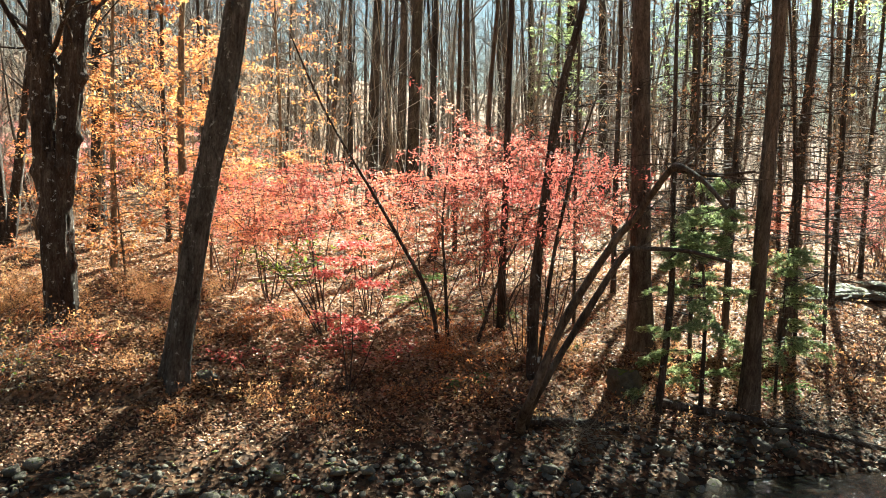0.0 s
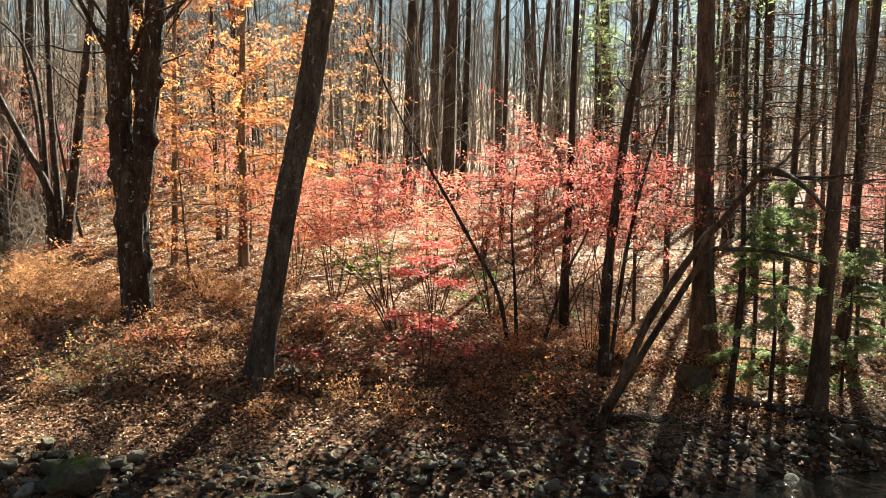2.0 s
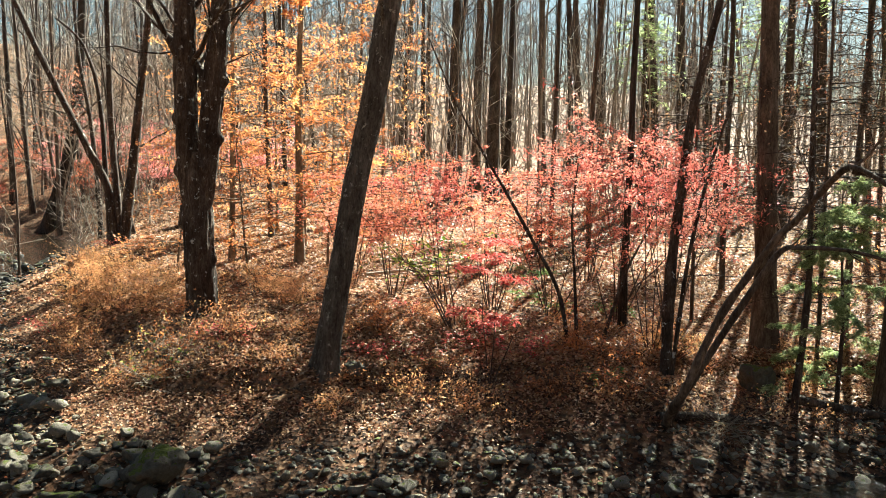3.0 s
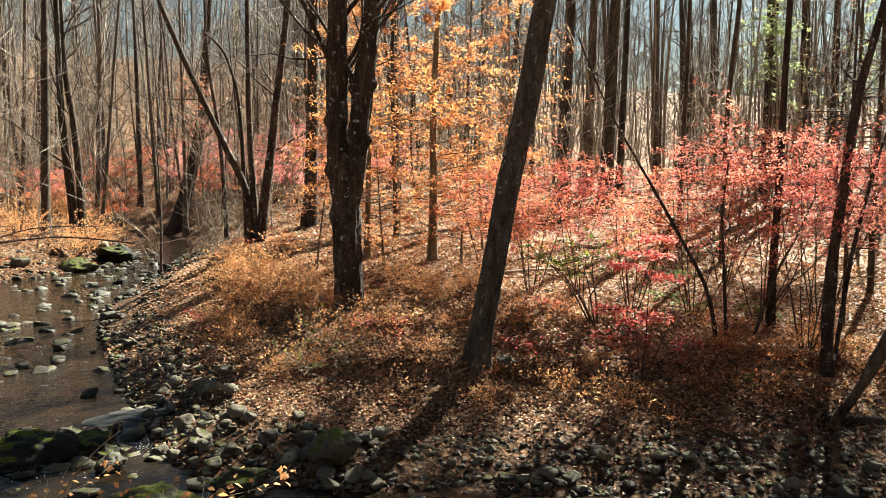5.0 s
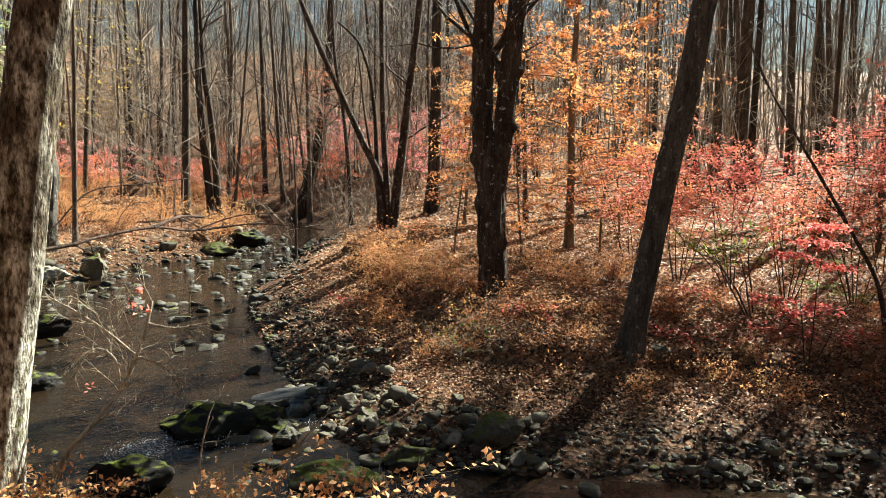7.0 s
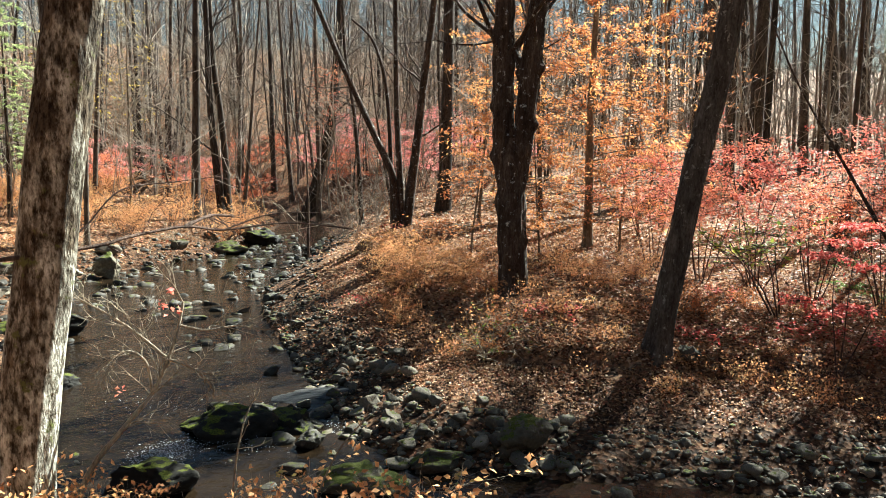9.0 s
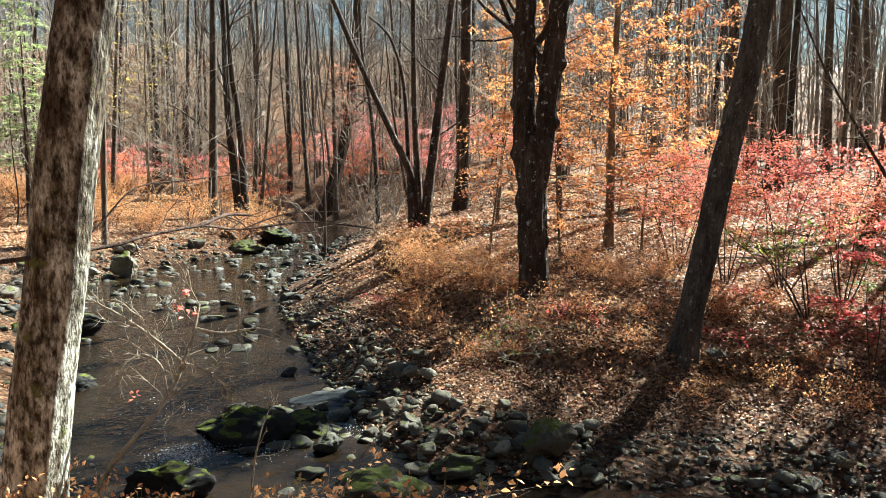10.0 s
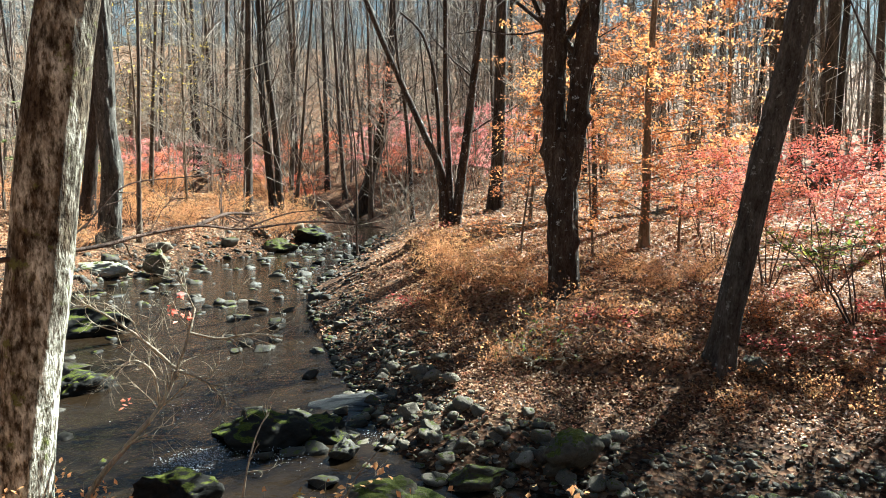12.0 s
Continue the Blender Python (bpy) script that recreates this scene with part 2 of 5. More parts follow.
M_AMBER = foliage("amber_shrub_leaves", [(0.0, (0.4, 0.16, 0.07)), (0.4, (0.64, 0.3, 0.12)), (0.8, (0.72, 0.43, 0.18)), (1.0, (0.58, 0.48, 0.16))], 0.6, clump=1.2)
M_GREEN = foliage("yellow_green_leaves", [(0.0, (0.05, 0.08, 0.015)), (0.5, (0.16, 0.2, 0.03)), (1.0, (0.48, 0.46, 0.07))], 0.5)
M_NEEDLE = foliage("hemlock_needles", [(0.0, (0.14, 0.17, 0.06)), (0.6, (0.34, 0.38, 0.15)), (1.0, (0.58, 0.59, 0.28))], 0.62)
M_FERN = foliage("fern_fronds", [(0.0, (0.08, 0.13, 0.03)), (1.0, (0.25, 0.3, 0.09))], 0.45)
M_YELLOW = foliage("yellow_leaves", [(0.0, (0.6, 0.38, 0.05)), (1.0, (0.8, 0.62, 0.12))], 0.55)
M_STONE = stone("river_stone", (0.045, 0.037, 0.028), (0.18, 0.15, 0.112), moss=0.2)
M_STONE_DARK = stone("wet_dark_stone", (0.02, 0.017, 0.013), (0.075, 0.064, 0.05), moss=0.06, wet=0.6)
M_BOULDER = stone("mossy_boulder_stone", (0.05, 0.041, 0.029), (0.1, 0.083, 0.058), moss=0.5)
# wet mossy stone, darkened further: tree shade is put into the colour
M_BOULDER_SHADED = stone("shaded_mossy_boulder_stone", (0.012, 0.01, 0.008), (0.022, 0.019, 0.015), moss=0.36, wet=0.8)
M_SLAB = stone("wet_slab_stone", (0.03, 0.029, 0.028), (0.075, 0.072, 0.07), wet=0.35)
M_STONE_PALE = stone("pale_sunlit_stone", (0.24, 0.215, 0.17), (0.36, 0.325, 0.26), moss=0.25)
M_FOAM_GLINT = foliage("foam_and_glints", [(0.0, (0.7, 0.72, 0.75)), (1.0, (0.85, 0.87, 0.9))], 0.2)
# ---------------- the lie of the land ----------------
FAR_SHORE = np.array([(70, 30), (30, 15), (14, 11.3), (8, 10.3), (5, 9.95), (3.4, 9.5), (1.6, 8.7), (-0.6, 8.1), (-3, 7.6), (-4.6, 7.2),
                      (-6.3, 7.1), (-7.2, 7.5), (-8.2, 8.6), (-9.5, 10.0), (-11.1, 11.8), (-12.5, 13.4), (-14.0, 15.6), (-15.2, 18),
                      (-16.2, 20.5), (-17.9, 24.4), (-19, 27.6), (-22, 33), (-27, 39), (-36, 45), (-70, 56)], float)
NEAR_SHORE = np.array([(70, 24), (30, 10), (14, 7.6), (8, 6.8), (3, 5.8), (0, 5.2), (-3, 4.7), (-6, 4.4), (-8.6, 4.4), (-11, 5.6), (-14, 8.4),
                       (-17, 10.9), (-19.2, 12.8), (-20, 14.3), (-20.4, 16.4), (-20.1, 19.5), (-20, 22), (-21, 25), (-22.6, 28), (-25, 33),
                       (-30, 38.5), (-38, 42), (-70, 50)], float)


def to_line(px, py, line):
    best = np.full(px.shape, 1e9)
    for (ax, ay), (bx, by) in zip(line[:-1], line[1:]):
        ux, uy = bx - ax, by - ay
        k = np.clip(((px - ax) * ux + (py - ay) * uy) / (ux * ux + uy * uy), 0, 1)
        best = np.minimum(best, (px - ax - k * ux) ** 2 + (py - ay - k * uy) ** 2)
    return np.sqrt(best)


def inside(px, py, ring):
    odd = np.zeros(px.shape, bool)
    for (ax, ay), (bx, by) in zip(ring, np.roll(ring, -1, axis=0)):
        cross = (ay > py) != (by > py)
        odd ^= cross & (px < (bx - ax) * (py - ay) / ((by - ay) or 1e-9) + ax)
    return odd


STREAM = np.vstack([FAR_SHORE, NEAR_SHORE[::-1]])


def ripple(x, y, step, seed):
    """Smooth wandering noise between -1 and 1, at a wavelength of about step metres."""
    a = 0
    for i in range(5):
        ang = seed * 1.7 + i * 2.4
        f = 2 * np.pi / step * (0.7 + 0.17 * i)
        a = a + np.sin(f * (x * np.cos(ang) + y * np.sin(ang)) + seed * 3.1 + i * 1.9 + 1.3 * np.sin(f * 0.4 * (x * np.sin(ang) - y * np.cos(ang))))
    return a / 5


def height(x, y):
    x, y = np.asarray(x, float), np.asarray(y, float)
    wet = inside(x, y, STREAM)
    df, dn = to_line(x, y, FAR_SHORE), to_line(x, y, NEAR_SHORE)
    lip = df + 0.22 * ripple(x, y, 2.3, 7) + 0.1 * ripple(x, y, 0.9, 8)
    far = np.interp(lip, [0, 0.5, 1, 1.6, 2.2, 2.4, 2.62, 2.8, 3.4, 4, 6, 8, 12, 20, 30], [0, 0.17, 0.32, 0.46, 0.57, 0.6, 0.82, 0.87, 0.96, 1.06, 1.28, 1.5, 1.75, 1.95, 2.1])
    near = np.interp(dn, [0, 0.6, 1.5, 3, 5, 8, 30], [0, 0.25, 0.6, 1.2, 1.75, 1.85, 2.0])
    left = np.interp(dn, [0, 0.6, 1.5, 3, 6, 15, 40], [0, 0.25, 0.5, 0.7, 0.9, 1.2, 2.0])
    m = np.clip((-x - 9) / 5, 0, 1)
    near = near * (1 - m) + left * m
    land = np.where(df < dn, far, near)
    back = np.maximum(0, y - 22) * np.clip(np.minimum(df, dn) / 9, 0.05, 1)
    land = land + np.where(df < dn, 0.075, 0.05) * back * np.clip(1 - back / 400, 0, 1)
    s = -0.6 * x + 0.8 * y
    steep = np.maximum(0, s - 62)
    land = land + 22 * (1 - np.exp(-(steep / 75) ** 1.35))
    land = land + 0.035 * ripple(x, y, 1.1, 1) * np.clip(df, 0, 1) + 0.07 * ripple(x, y, 3.7, 2) * np.clip(df / 2, 0, 1) + 0.4 * ripple(x, y, 21, 3) * np.clip((y - 16) / 20, 0, 1)
    land = land + 0.36 * np.exp(-((x + 6.5) / 5) ** 2 - ((y - 17.3) / 4.5) ** 2) + 0.26 * np.exp(-((x - 0.4) / 1.4) ** 2 - ((y - 10.4) / 0.9) ** 2)
    land = land + 0.45 * np.exp(-((x + 11.3) / 2.4) ** 2 - ((y - 19) / 3.5) ** 2)
    land = land - 0.15 * np.exp(-((x + 5) / 1.5) ** 2 - ((y - 8.7) / 0.8) ** 2)
    bed = -0.05 - 0.22 * np.clip(np.minimum(df, dn) / 1.0, 0, 1) + 0.05 * ripple(x, y, 1.3, 5)
    return np.where(wet, bed, land)

# ---------------- building tools ----------------
def raw_mesh(name, verts, faces, mat, smooth=False):
    """A mesh from vertex and face arrays; all faces have the same number of corners."""
    verts, faces = np.asarray(verts, np.float32), np.asarray(faces, np.int32)
    me = bpy.data.meshes.new(name)
    me.vertices.add(len(verts))
    me.vertices.foreach_set("co", verts.ravel())
    k = faces.shape[1]
    me.loops.add(faces.size)
    me.loops.foreach_set("vertex_index", faces.ravel())
    me.polygons.add(len(faces))
    me.polygons.foreach_set("loop_start", np.arange(0, faces.size, k, dtype=np.int32))
    if smooth:
        me.polygons.foreach_set("use_smooth", np.ones(len(faces), bool))
    me.materials.append(mat)
    me.update(calc_edges=True)
    return me


def thing(name, label, category, m=None, group="", kind=""):
    ob = new(name)
    ob.empty_display_size = 0.2
    ob.matrix_world = m or Matrix()
    return tagged(ob, label, category, group, kind)


def part(name, me, parent, label="", kind=""):
    ob = new(name, me)
    ob.parent = parent
    return tagged(ob, label, kind=kind)


def ground_at(x, y):
    return float(height(np.array([x]), np.array([y]))[0])


class Tubes:
    """Collects tapering tubes (stems, limbs, twigs) into one mesh."""

    def __init__(self):
        self.v, self.f, self.n = [], [], 0

    def add(self, pts, radii, sides=5, rough=0.0, rng=None):
        pts = np.asarray(pts, float)
        k = len(pts)
        tan = np.gradient(pts, axis=0)
        tan /= np.linalg.norm(tan, axis=1)[:, None] + 1e-9
        ref = np.array([0.0, 0, 1]) if abs(tan[0][2]) < 0.8 else np.array([1.0, 0, 0])
        a = np.cross(tan, ref)
        a /= np.linalg.norm(a, axis=1)[:, None] + 1e-9
        b = np.cross(tan, a)
        ang = np.arange(sides) * 2 * np.pi / sides
        rad = np.asarray(radii, float)[:, None] * np.ones(sides)
        if rough and rng is not None:
            rad = rad * (1 + rough * rng.normal(size=rad.shape))
        ring = pts[:, None, :] + rad[..., None] * (np.cos(ang)[None, :, None] * a[:, None, :] + np.sin(ang)[None, :, None] * b[:, None, :])
        self.v.append(ring.reshape(-1, 3))
        i = np.arange(k - 1)[:, None] * sides
        j = np.arange(sides)[None, :]
        j2 = (j + 1) % sides
        q = np.stack([i + j, i + j2, i + sides + j2, i + sides + j], -1).reshape(-1, 4) + self.n
        self.f.append(q)
        self.n += k * sides

    def sticks(self, a, b, ra, rb, sides=3):
        """Many straight tapering sticks at once, from the points a to the points b."""
        a, b = np.asarray(a, float), np.asarray(b, float)
        n = len(a)
        d = b - a
        d /= np.linalg.norm(d, axis=1)[:, None] + 1e-9
        u = np.cross(d, np.where(np.abs(d[:, 2:3]) < 0.8, [[0.0, 0, 1]], [[1.0, 0, 0]]))
        u /= np.linalg.norm(u, axis=1)[:, None] + 1e-9
        w = np.cross(d, u)
        ang = np.arange(sides) * 2 * np.pi / sides
        ring = np.cos(ang)[None, :, None] * u[:, None, :] + np.sin(ang)[None, :, None] * w[:, None, :]
        ra, rb = (np.broadcast_to(np.asarray(x, float), n)[:, None, None] for x in (ra, rb))
        v = np.concatenate([a[:, None, :] + ring * ra, b[:, None, :] + ring * rb], 1)
        j = np.arange(sides)
        q = np.stack([j, (j + 1) % sides, sides + (j + 1) % sides, sides + j], -1)
        self.v.append(v.reshape(-1, 3))
        self.f.append((np.arange(n)[:, None, None] * 2 * sides + q[None]).reshape(-1, 4) + self.n)
        self.n += n * 2 * sides

    def mesh(self, name, mat):
        return raw_mesh(name, np.vstack(self.v), np.vstack(self.f), mat, True)


def wander(rng, start, way, length, steps, bend=0.12, lift=0.0):
    """A crooked line from start along way; lift turns it upwards (or down, below 0) as it goes."""
    p, d = np.array(start, float), np.array(way, float)
    d /= np.linalg.norm(d)
    out = [p.copy()]
    for _ in range(steps):
        d = d + rng.normal(0, bend, 3) + np.array([0, 0, lift])
        d /= np.linalg.norm(d)
        p = p + d * length / steps
        out.append(p.copy())
    return np.array(out)


def side_way(rng, axis, spread):
    v = rng.normal(size=3)
    v -= axis * (v @ axis)
    v /= np.linalg.norm(v) + 1e-9
    d = axis * math.cos(spread) + v * math.sin(spread)
    return d / np.linalg.norm(d)


def branch_out(rng, tubes, line, r0, count, length, spread, depth, sides=4, lift=0.05, tips=None, low=0.25, bend=0.14, steps=5, shrink=0.55):
    """Side branches along a line, and their own side branches."""
    for _ in range(count):
        k = low + (1 - low) * rng.random()
        i = min(int(k * (len(line) - 1)), len(line) - 2)
        a = k * (len(line) - 1) - i
        p = line[i] * (1 - a) + line[i + 1] * a
        axis = line[i + 1] - line[i]
        axis = axis / (np.linalg.norm(axis) + 1e-9)
        ln = length * (0.5 + 0.7 * rng.random()) * (1.15 - 0.55 * k)
        sub = wander(rng, p, side_way(rng, axis, spread * (0.7 + 0.6 * rng.random())), ln, steps, bend, lift)
        r = max(0.003, r0 * (1.1 - 0.8 * k) * (0.6 + 0.5 * rng.random()))
        tubes.add(sub, np.linspace(r, r * 0.25, len(sub)), sides)
        if depth > 1:
            branch_out(rng, tubes, sub, r * 0.55, max(2, int(count * 0.45)), ln * shrink, spread, depth - 1, max(3, sides - 1), lift, tips, 0.2, bend, max(3, steps - 1), shrink)
        elif tips is not None:
            tips.append(sub)


def leaf_cloud(rng, centres, size, aspect=0.5, droop=0.0, flat=0.0, fold=0.25, vary=0.35):
    """Leaves as folded lozenges. flat: how far they lie level; droop: how far they hang."""
    c = np.asarray(centres, float)
    n = len(c)
    d = rng.normal(size=(n, 3))
    d[:, 2] *= 1 - flat
    d[:, 2] -= droop
    d /= np.linalg.norm(d, axis=1)[:, None] + 1e-9
    up = rng.normal(size=(n, 3)) * (1 - flat)
    up[:, 2] += 0.2 + 2.0 * flat
    w = np.cross(d, up)
    w /= np.linalg.norm(w, axis=1)[:, None] + 1e-9
    nn = np.cross(w, d)
    s = size * (1 + vary * rng.uniform(-1, 1, n)[:, None])
    a = c - d * s * 0.5
    b = c + d * s * 0.5
    mid = c + d * s * 0.02 - nn * s * fold * 0.5
    l = mid + w * s * aspect * 0.5 + nn * s * fold
    r = mid - w * s * aspect * 0.5 + nn * s * fold
    v = np.stack([a, l, b, r], 1).reshape(-1, 3)
    i = np.arange(n)[:, None] * 4
    f = np.vstack([i + np.array([[0, 2, 1]]), i + np.array([[0, 3, 2]])])
    return v, f


def along(rng, lines, per, jitter):
    """Points strewn along twigs."""
    out = []
    for ln in lines:
        k = rng.random(per) * (len(ln) - 1)
        i = np.minimum(k.astype(int), len(ln) - 2)
        a = (k - i)[:, None]
        out.append(ln[i] * (1 - a) + ln[i + 1] * a + rng.normal(0, jitter, (per, 3)))
    return np.vstack(out)


def rounded(rng, subdiv, squash, lump=0.18, mat=None, name="stone"):
    """A water-worn stone about one metre across: a rounded lump with a few flats."""
    bm = bmesh.new()
    bmesh.ops.create_icosphere(bm, subdivisions=subdiv, radius=0.5)
    o = Vector(rng.uniform(-50, 50, 3))
    cuts = [(Vector(rng.normal(size=3)).normalized(), rng.uniform(0.38, 0.8)) for _ in range(10)]
    for v in bm.verts:
        d = v.co.normalized()
        k = 1 + lump * (1.3 * noise.noise(d * 1.1 + o) + 0.6 * noise.noise(d * 2.7 + o))
        for n, h in cuts:
            d = d - n * max(0, d.dot(n) - h) * 0.9
        v.co = Vector((d.x * squash[0], d.y * squash[1], d.z * squash[2])) * 0.54 * k
    me = bpy.data.meshes.new(name)
    bm.to_mesh(me)
    bm.free()
    me.polygons.foreach_set("use_smooth", np.ones(len(me.polygons), bool))
    me.materials.append(mat)
    return me


def weathered(rng, lump, mat, name="boulder"):
    """A boulder about one metre across: worn flats, hollows and grain."""
    bm = bmesh.new()
    bmesh.ops.create_icosphere(bm, subdivisions=5, radius=0.5)
    o = Vector(rng.uniform(-50, 50, 3))
    cuts = [(Vector(rng.normal(size=3)).normalized(), rng.uniform(0.55, 0.85)) for _ in range(13)]
    for v in bm.verts:
        d = v.co.normalized()
        k = 1 + lump * (1.2 * noise.noise(d * 1.2 + o) + 0.45 * noise.noise(d * 2.9 + o) + 0.22 * noise.noise(d * 7 + o) + 0.13 * noise.noise(d * 17 + o) + 0.07 * noise.noise(d * 37 + o))
        for n, h in cuts:
            over = d.dot(n) - h
            if over > 0:
                d = d - n * over * 0.9
        v.co = d * 0.6 * k
    me = bpy.data.meshes.new(name)
    bm.to_mesh(me)
    bm.free()
    me.polygons.foreach_set("use_smooth", np.ones(len(me.polygons), bool))
    me.materials.append(mat)
    return me

# ---------------- ground and brook ----------------
def spaced(lo, hi, step, end, grow=1.16):
    mid = list(np.arange(lo, hi, step))
    out, s, a = [], step, hi
    while a < end:
        out.append(a)
        s *= grow
        a += s
    neg, s, a = [], step, lo
    while a > -end:
        s *= grow
        a -= s
        neg.append(a)
    return np.array(neg[::-1] + mid + out)


gx, gy = spaced(-24, 12, 0.16, 900), spaced(2, 24, 0.16, 900)
XX, YY = np.meshgrid(gx, gy)
ZZ = height(XX.ravel(), YY.ravel())
nx, ny = len(gx), len(gy)
idx = np.arange(nx * ny).reshape(ny, nx)
quads = np.stack([idx[:-1, :-1], idx[:-1, 1:], idx[1:, 1:], idx[1:, :-1]], -1).reshape(-1, 4)
ground = new("ground", raw_mesh("ground", np.stack([XX.ravel(), YY.ravel(), ZZ], 1), quads, M_SOIL, True))
tagged(ground, "woodland floor of brown leaf mould sloping to a brook", "ground", kind="structure")
water = new("water", raw_mesh("water", np.column_stack([STREAM, np.zeros(len(STREAM))]), [list(range(len(STREAM)))], M_WATER))
tagged(water, "shallow dark brown brook water with ripples", "water", kind="structure")


def strew(rng, n, x0, x1, y0, y1, keep):
    x, y = rng.uniform(x0, x1, n), rng.uniform(y0, y1, n)
    k = keep(x, y)
    return x[k], y[k]


def dry(x, y):
    return ~inside(x, y, STREAM)


def patchy(x, y, seed):
    return ripple(x, y, 1.6, seed) + 0.8 * ripple(x, y, 0.6, seed + 1)


rng = np.random.default_rng(11)
lx, ly = [], []
for n, box in ((215000, (-13, 7, 7.0, 12.5)), (70000, (-13, 8, 12.5, 19)), (26000, (-18, 14, 19, 32)), (34000, (-36, -14, 8, 36)), (11000, (-14, 6, -4, 5.2))):
    a, b = strew(rng, n, *box, lambda x, y: dry(x, y) & (rng.random(len(x)) < np.clip(to_line(x, y, FAR_SHORE) * 0.55 - 0.4, 0.05, 1)) & (patchy(x, y, 4) > -0.75))
    lx.append(a), ly.append(b)
lx, ly = np.concatenate(lx), np.concatenate(ly)
lz = height(lx, ly) + 0.008 + 0.025 * rng.random(len(lx)) ** 2 + 0.09 * rng.random(len(lx)) * np.clip(1.5 - to_line(lx, ly, FAR_SHORE), 0, 1)
v, f = leaf_cloud(rng, np.stack([lx, ly, lz], 1), (0.043 + 0.014 * np.clip((ly - 8.5) / 2, 0, 1) + 0.065 * np.clip((np.hypot(lx + 2, ly) - 15) / 15, 0, 1))[:, None], 0.6, 0, 0.5, 0.32, 0.5)
litter = new("leaf_litter", raw_mesh("leaf_litter", v, f, M_LITTER))
tagged(litter, "dry tan, orange and brown fallen leaves covering the ground", "fallen leaves", kind="stuff")

# ---------------- stones ----------------
rng = np.random.default_rng(5)
STONES = [rounded(rng, 3, (1, 0.72 + 0.2 * rng.random(), 0.45 + 0.25 * rng.random()), 0.22, M_STONE) for _ in range(8)]
WET = [rounded(rng, 3, (1, 0.7 + 0.2 * rng.random(), 0.4 + 0.25 * rng.random()), 0.22, M_STONE_DARK, "wet_stone") for _ in range(5)]


def lay_stone(x, y, size, meshes, name, label, group, sink=0.3, category="stone"):
    me = meshes[rng.integers(len(meshes))]
    ob = new(name, me)
    z = max(ground_at(x, y), -0.1 + 0.05 * rng.random())
    ob.matrix_world = Matrix.LocRotScale((x, y, z + size * 0.3 * (1 - sink)), Euler((rng.normal(0, 0.15), rng.normal(0, 0.15), rng.uniform(0, 6.28))), Vector((size, size, size)) * 1.0)
    return tagged(ob, label, category, group)


def loose_stones(n, pick, low, high, mat, name, label):
    """Stones too many to count, joined into one object."""
    vs, fs, base = [], [], 0
    src = []
    for _ in range(6):
        me = rounded(rng, 2, (1, 0.6 + 0.3 * rng.random(), 0.4 + 0.3 * rng.random()), 0.25, mat)
        me.calc_loop_triangles()
        co = np.empty(len(me.vertices) * 3, np.float32)
        me.vertices.foreach_get("co", co)
        src.append((co.reshape(-1, 3), np.array([t.vertices[:] for t in me.loop_triangles])))
        bpy.data.meshes.remove(me)
    xs, ys = pick(n)
    zs = np.maximum(height(xs, ys), -0.075)
    for x, y, z in zip(xs, ys, zs):
        co, fa = src[rng.integers(6)]
        s, a = low + (high - low) * rng.random() ** 2, rng.uniform(0, 6.28)
        c, d = math.cos(a), math.sin(a)
        vs.append(co @ (np.array([[c, d, 0], [-d, c, 0], [0, 0, 1]]) * s) + (x, y, z + s * 0.03))
        fs.append(fa + base)
        base += len(co)
    ob = new(name, raw_mesh(name, np.vstack(vs), np.vstack(fs), mat, True))
    return tagged(ob, label, "stones", kind="stuff")


def shore_band(n, lo, hi, x0, x1):
    """Places between lo and hi metres from the far shore (below 0: in the water)."""
    xs, ys = rng.uniform(x0, x1, n * 14), rng.uniform(5.5, 29, n * 14)
    d = to_line(xs, ys, FAR_SHORE) * np.where(inside(xs, ys, STREAM), -1, 1)
    k = np.flatnonzero((d > lo) & (d < hi))[:n]
    return xs[k], ys[k]


for x, y in zip(*shore_band(190, -0.4, 0.8, -6, 4.5)):
    lay_stone(x, y, 0.08 + 0.2 * rng.random() ** 1.6, STONES, "stone", "rounded grey-brown river stone on the brook bank", "stones on the brook bank")
for x, y in zip(*shore_band(150, -0.5, 1.2, -9.5, -5.0)):
    lay_stone(x, y, 0.08 + 0.2 * rng.random() ** 1.6, STONES, "stone", "rounded grey-brown river stone on the brook bank", "stones on the brook bank")
for x, y in zip(*shore_band(150, -1.6, 0.5, -19, -7)):
    lay_stone(x, y, 0.14 + 0.3 * rng.random() ** 1.8, WET, "wet_stone", "dark wet stone lying in the shallow brook", "stones in the brook")
for x, y in zip(*shore_band(60, -0.3, 1.4, -8.6, -4.4)):
    lay_stone(x, y, 0.11 + 0.22 * rng.random() ** 1.6, STONES, "stone", "rounded grey-brown river stone on the brook bank", "stones on the brook bank")
loose_stones(2600, lambda n: shore_band(n, -0.4, 1.1, -12, 6), 0.05, 0.15, M_STONE, "bank_gravel", "cobbles and gravel along the brook edge")
loose_stones(1700, lambda n: shore_band(n, -2.0, 1.3, -20, -7.5), 0.06, 0.24, M_STONE_DARK, "wet_cobbles", "dark wet cobbles in the brook bed")
loose_stones(1100, lambda n: shore_band(n, -1.7, 0.2, -13.5, -6.8), 0.07, 0.26, M_STONE_DARK, "cobble_bar", "bar of dark wet cobbles in the shallows")
loose_stones(700, lambda n: tuple(np.array(p) for p in zip(*[(q[0] + rng.normal(0, 0.8), q[1] + rng.normal(0, 0.8)) for q in NEAR_SHORE[rng.integers(9, 19, n)]])), 0.1, 0.45, M_STONE_DARK, "far_bank_cobbles", "dark wet cobbles along the opposite bank")



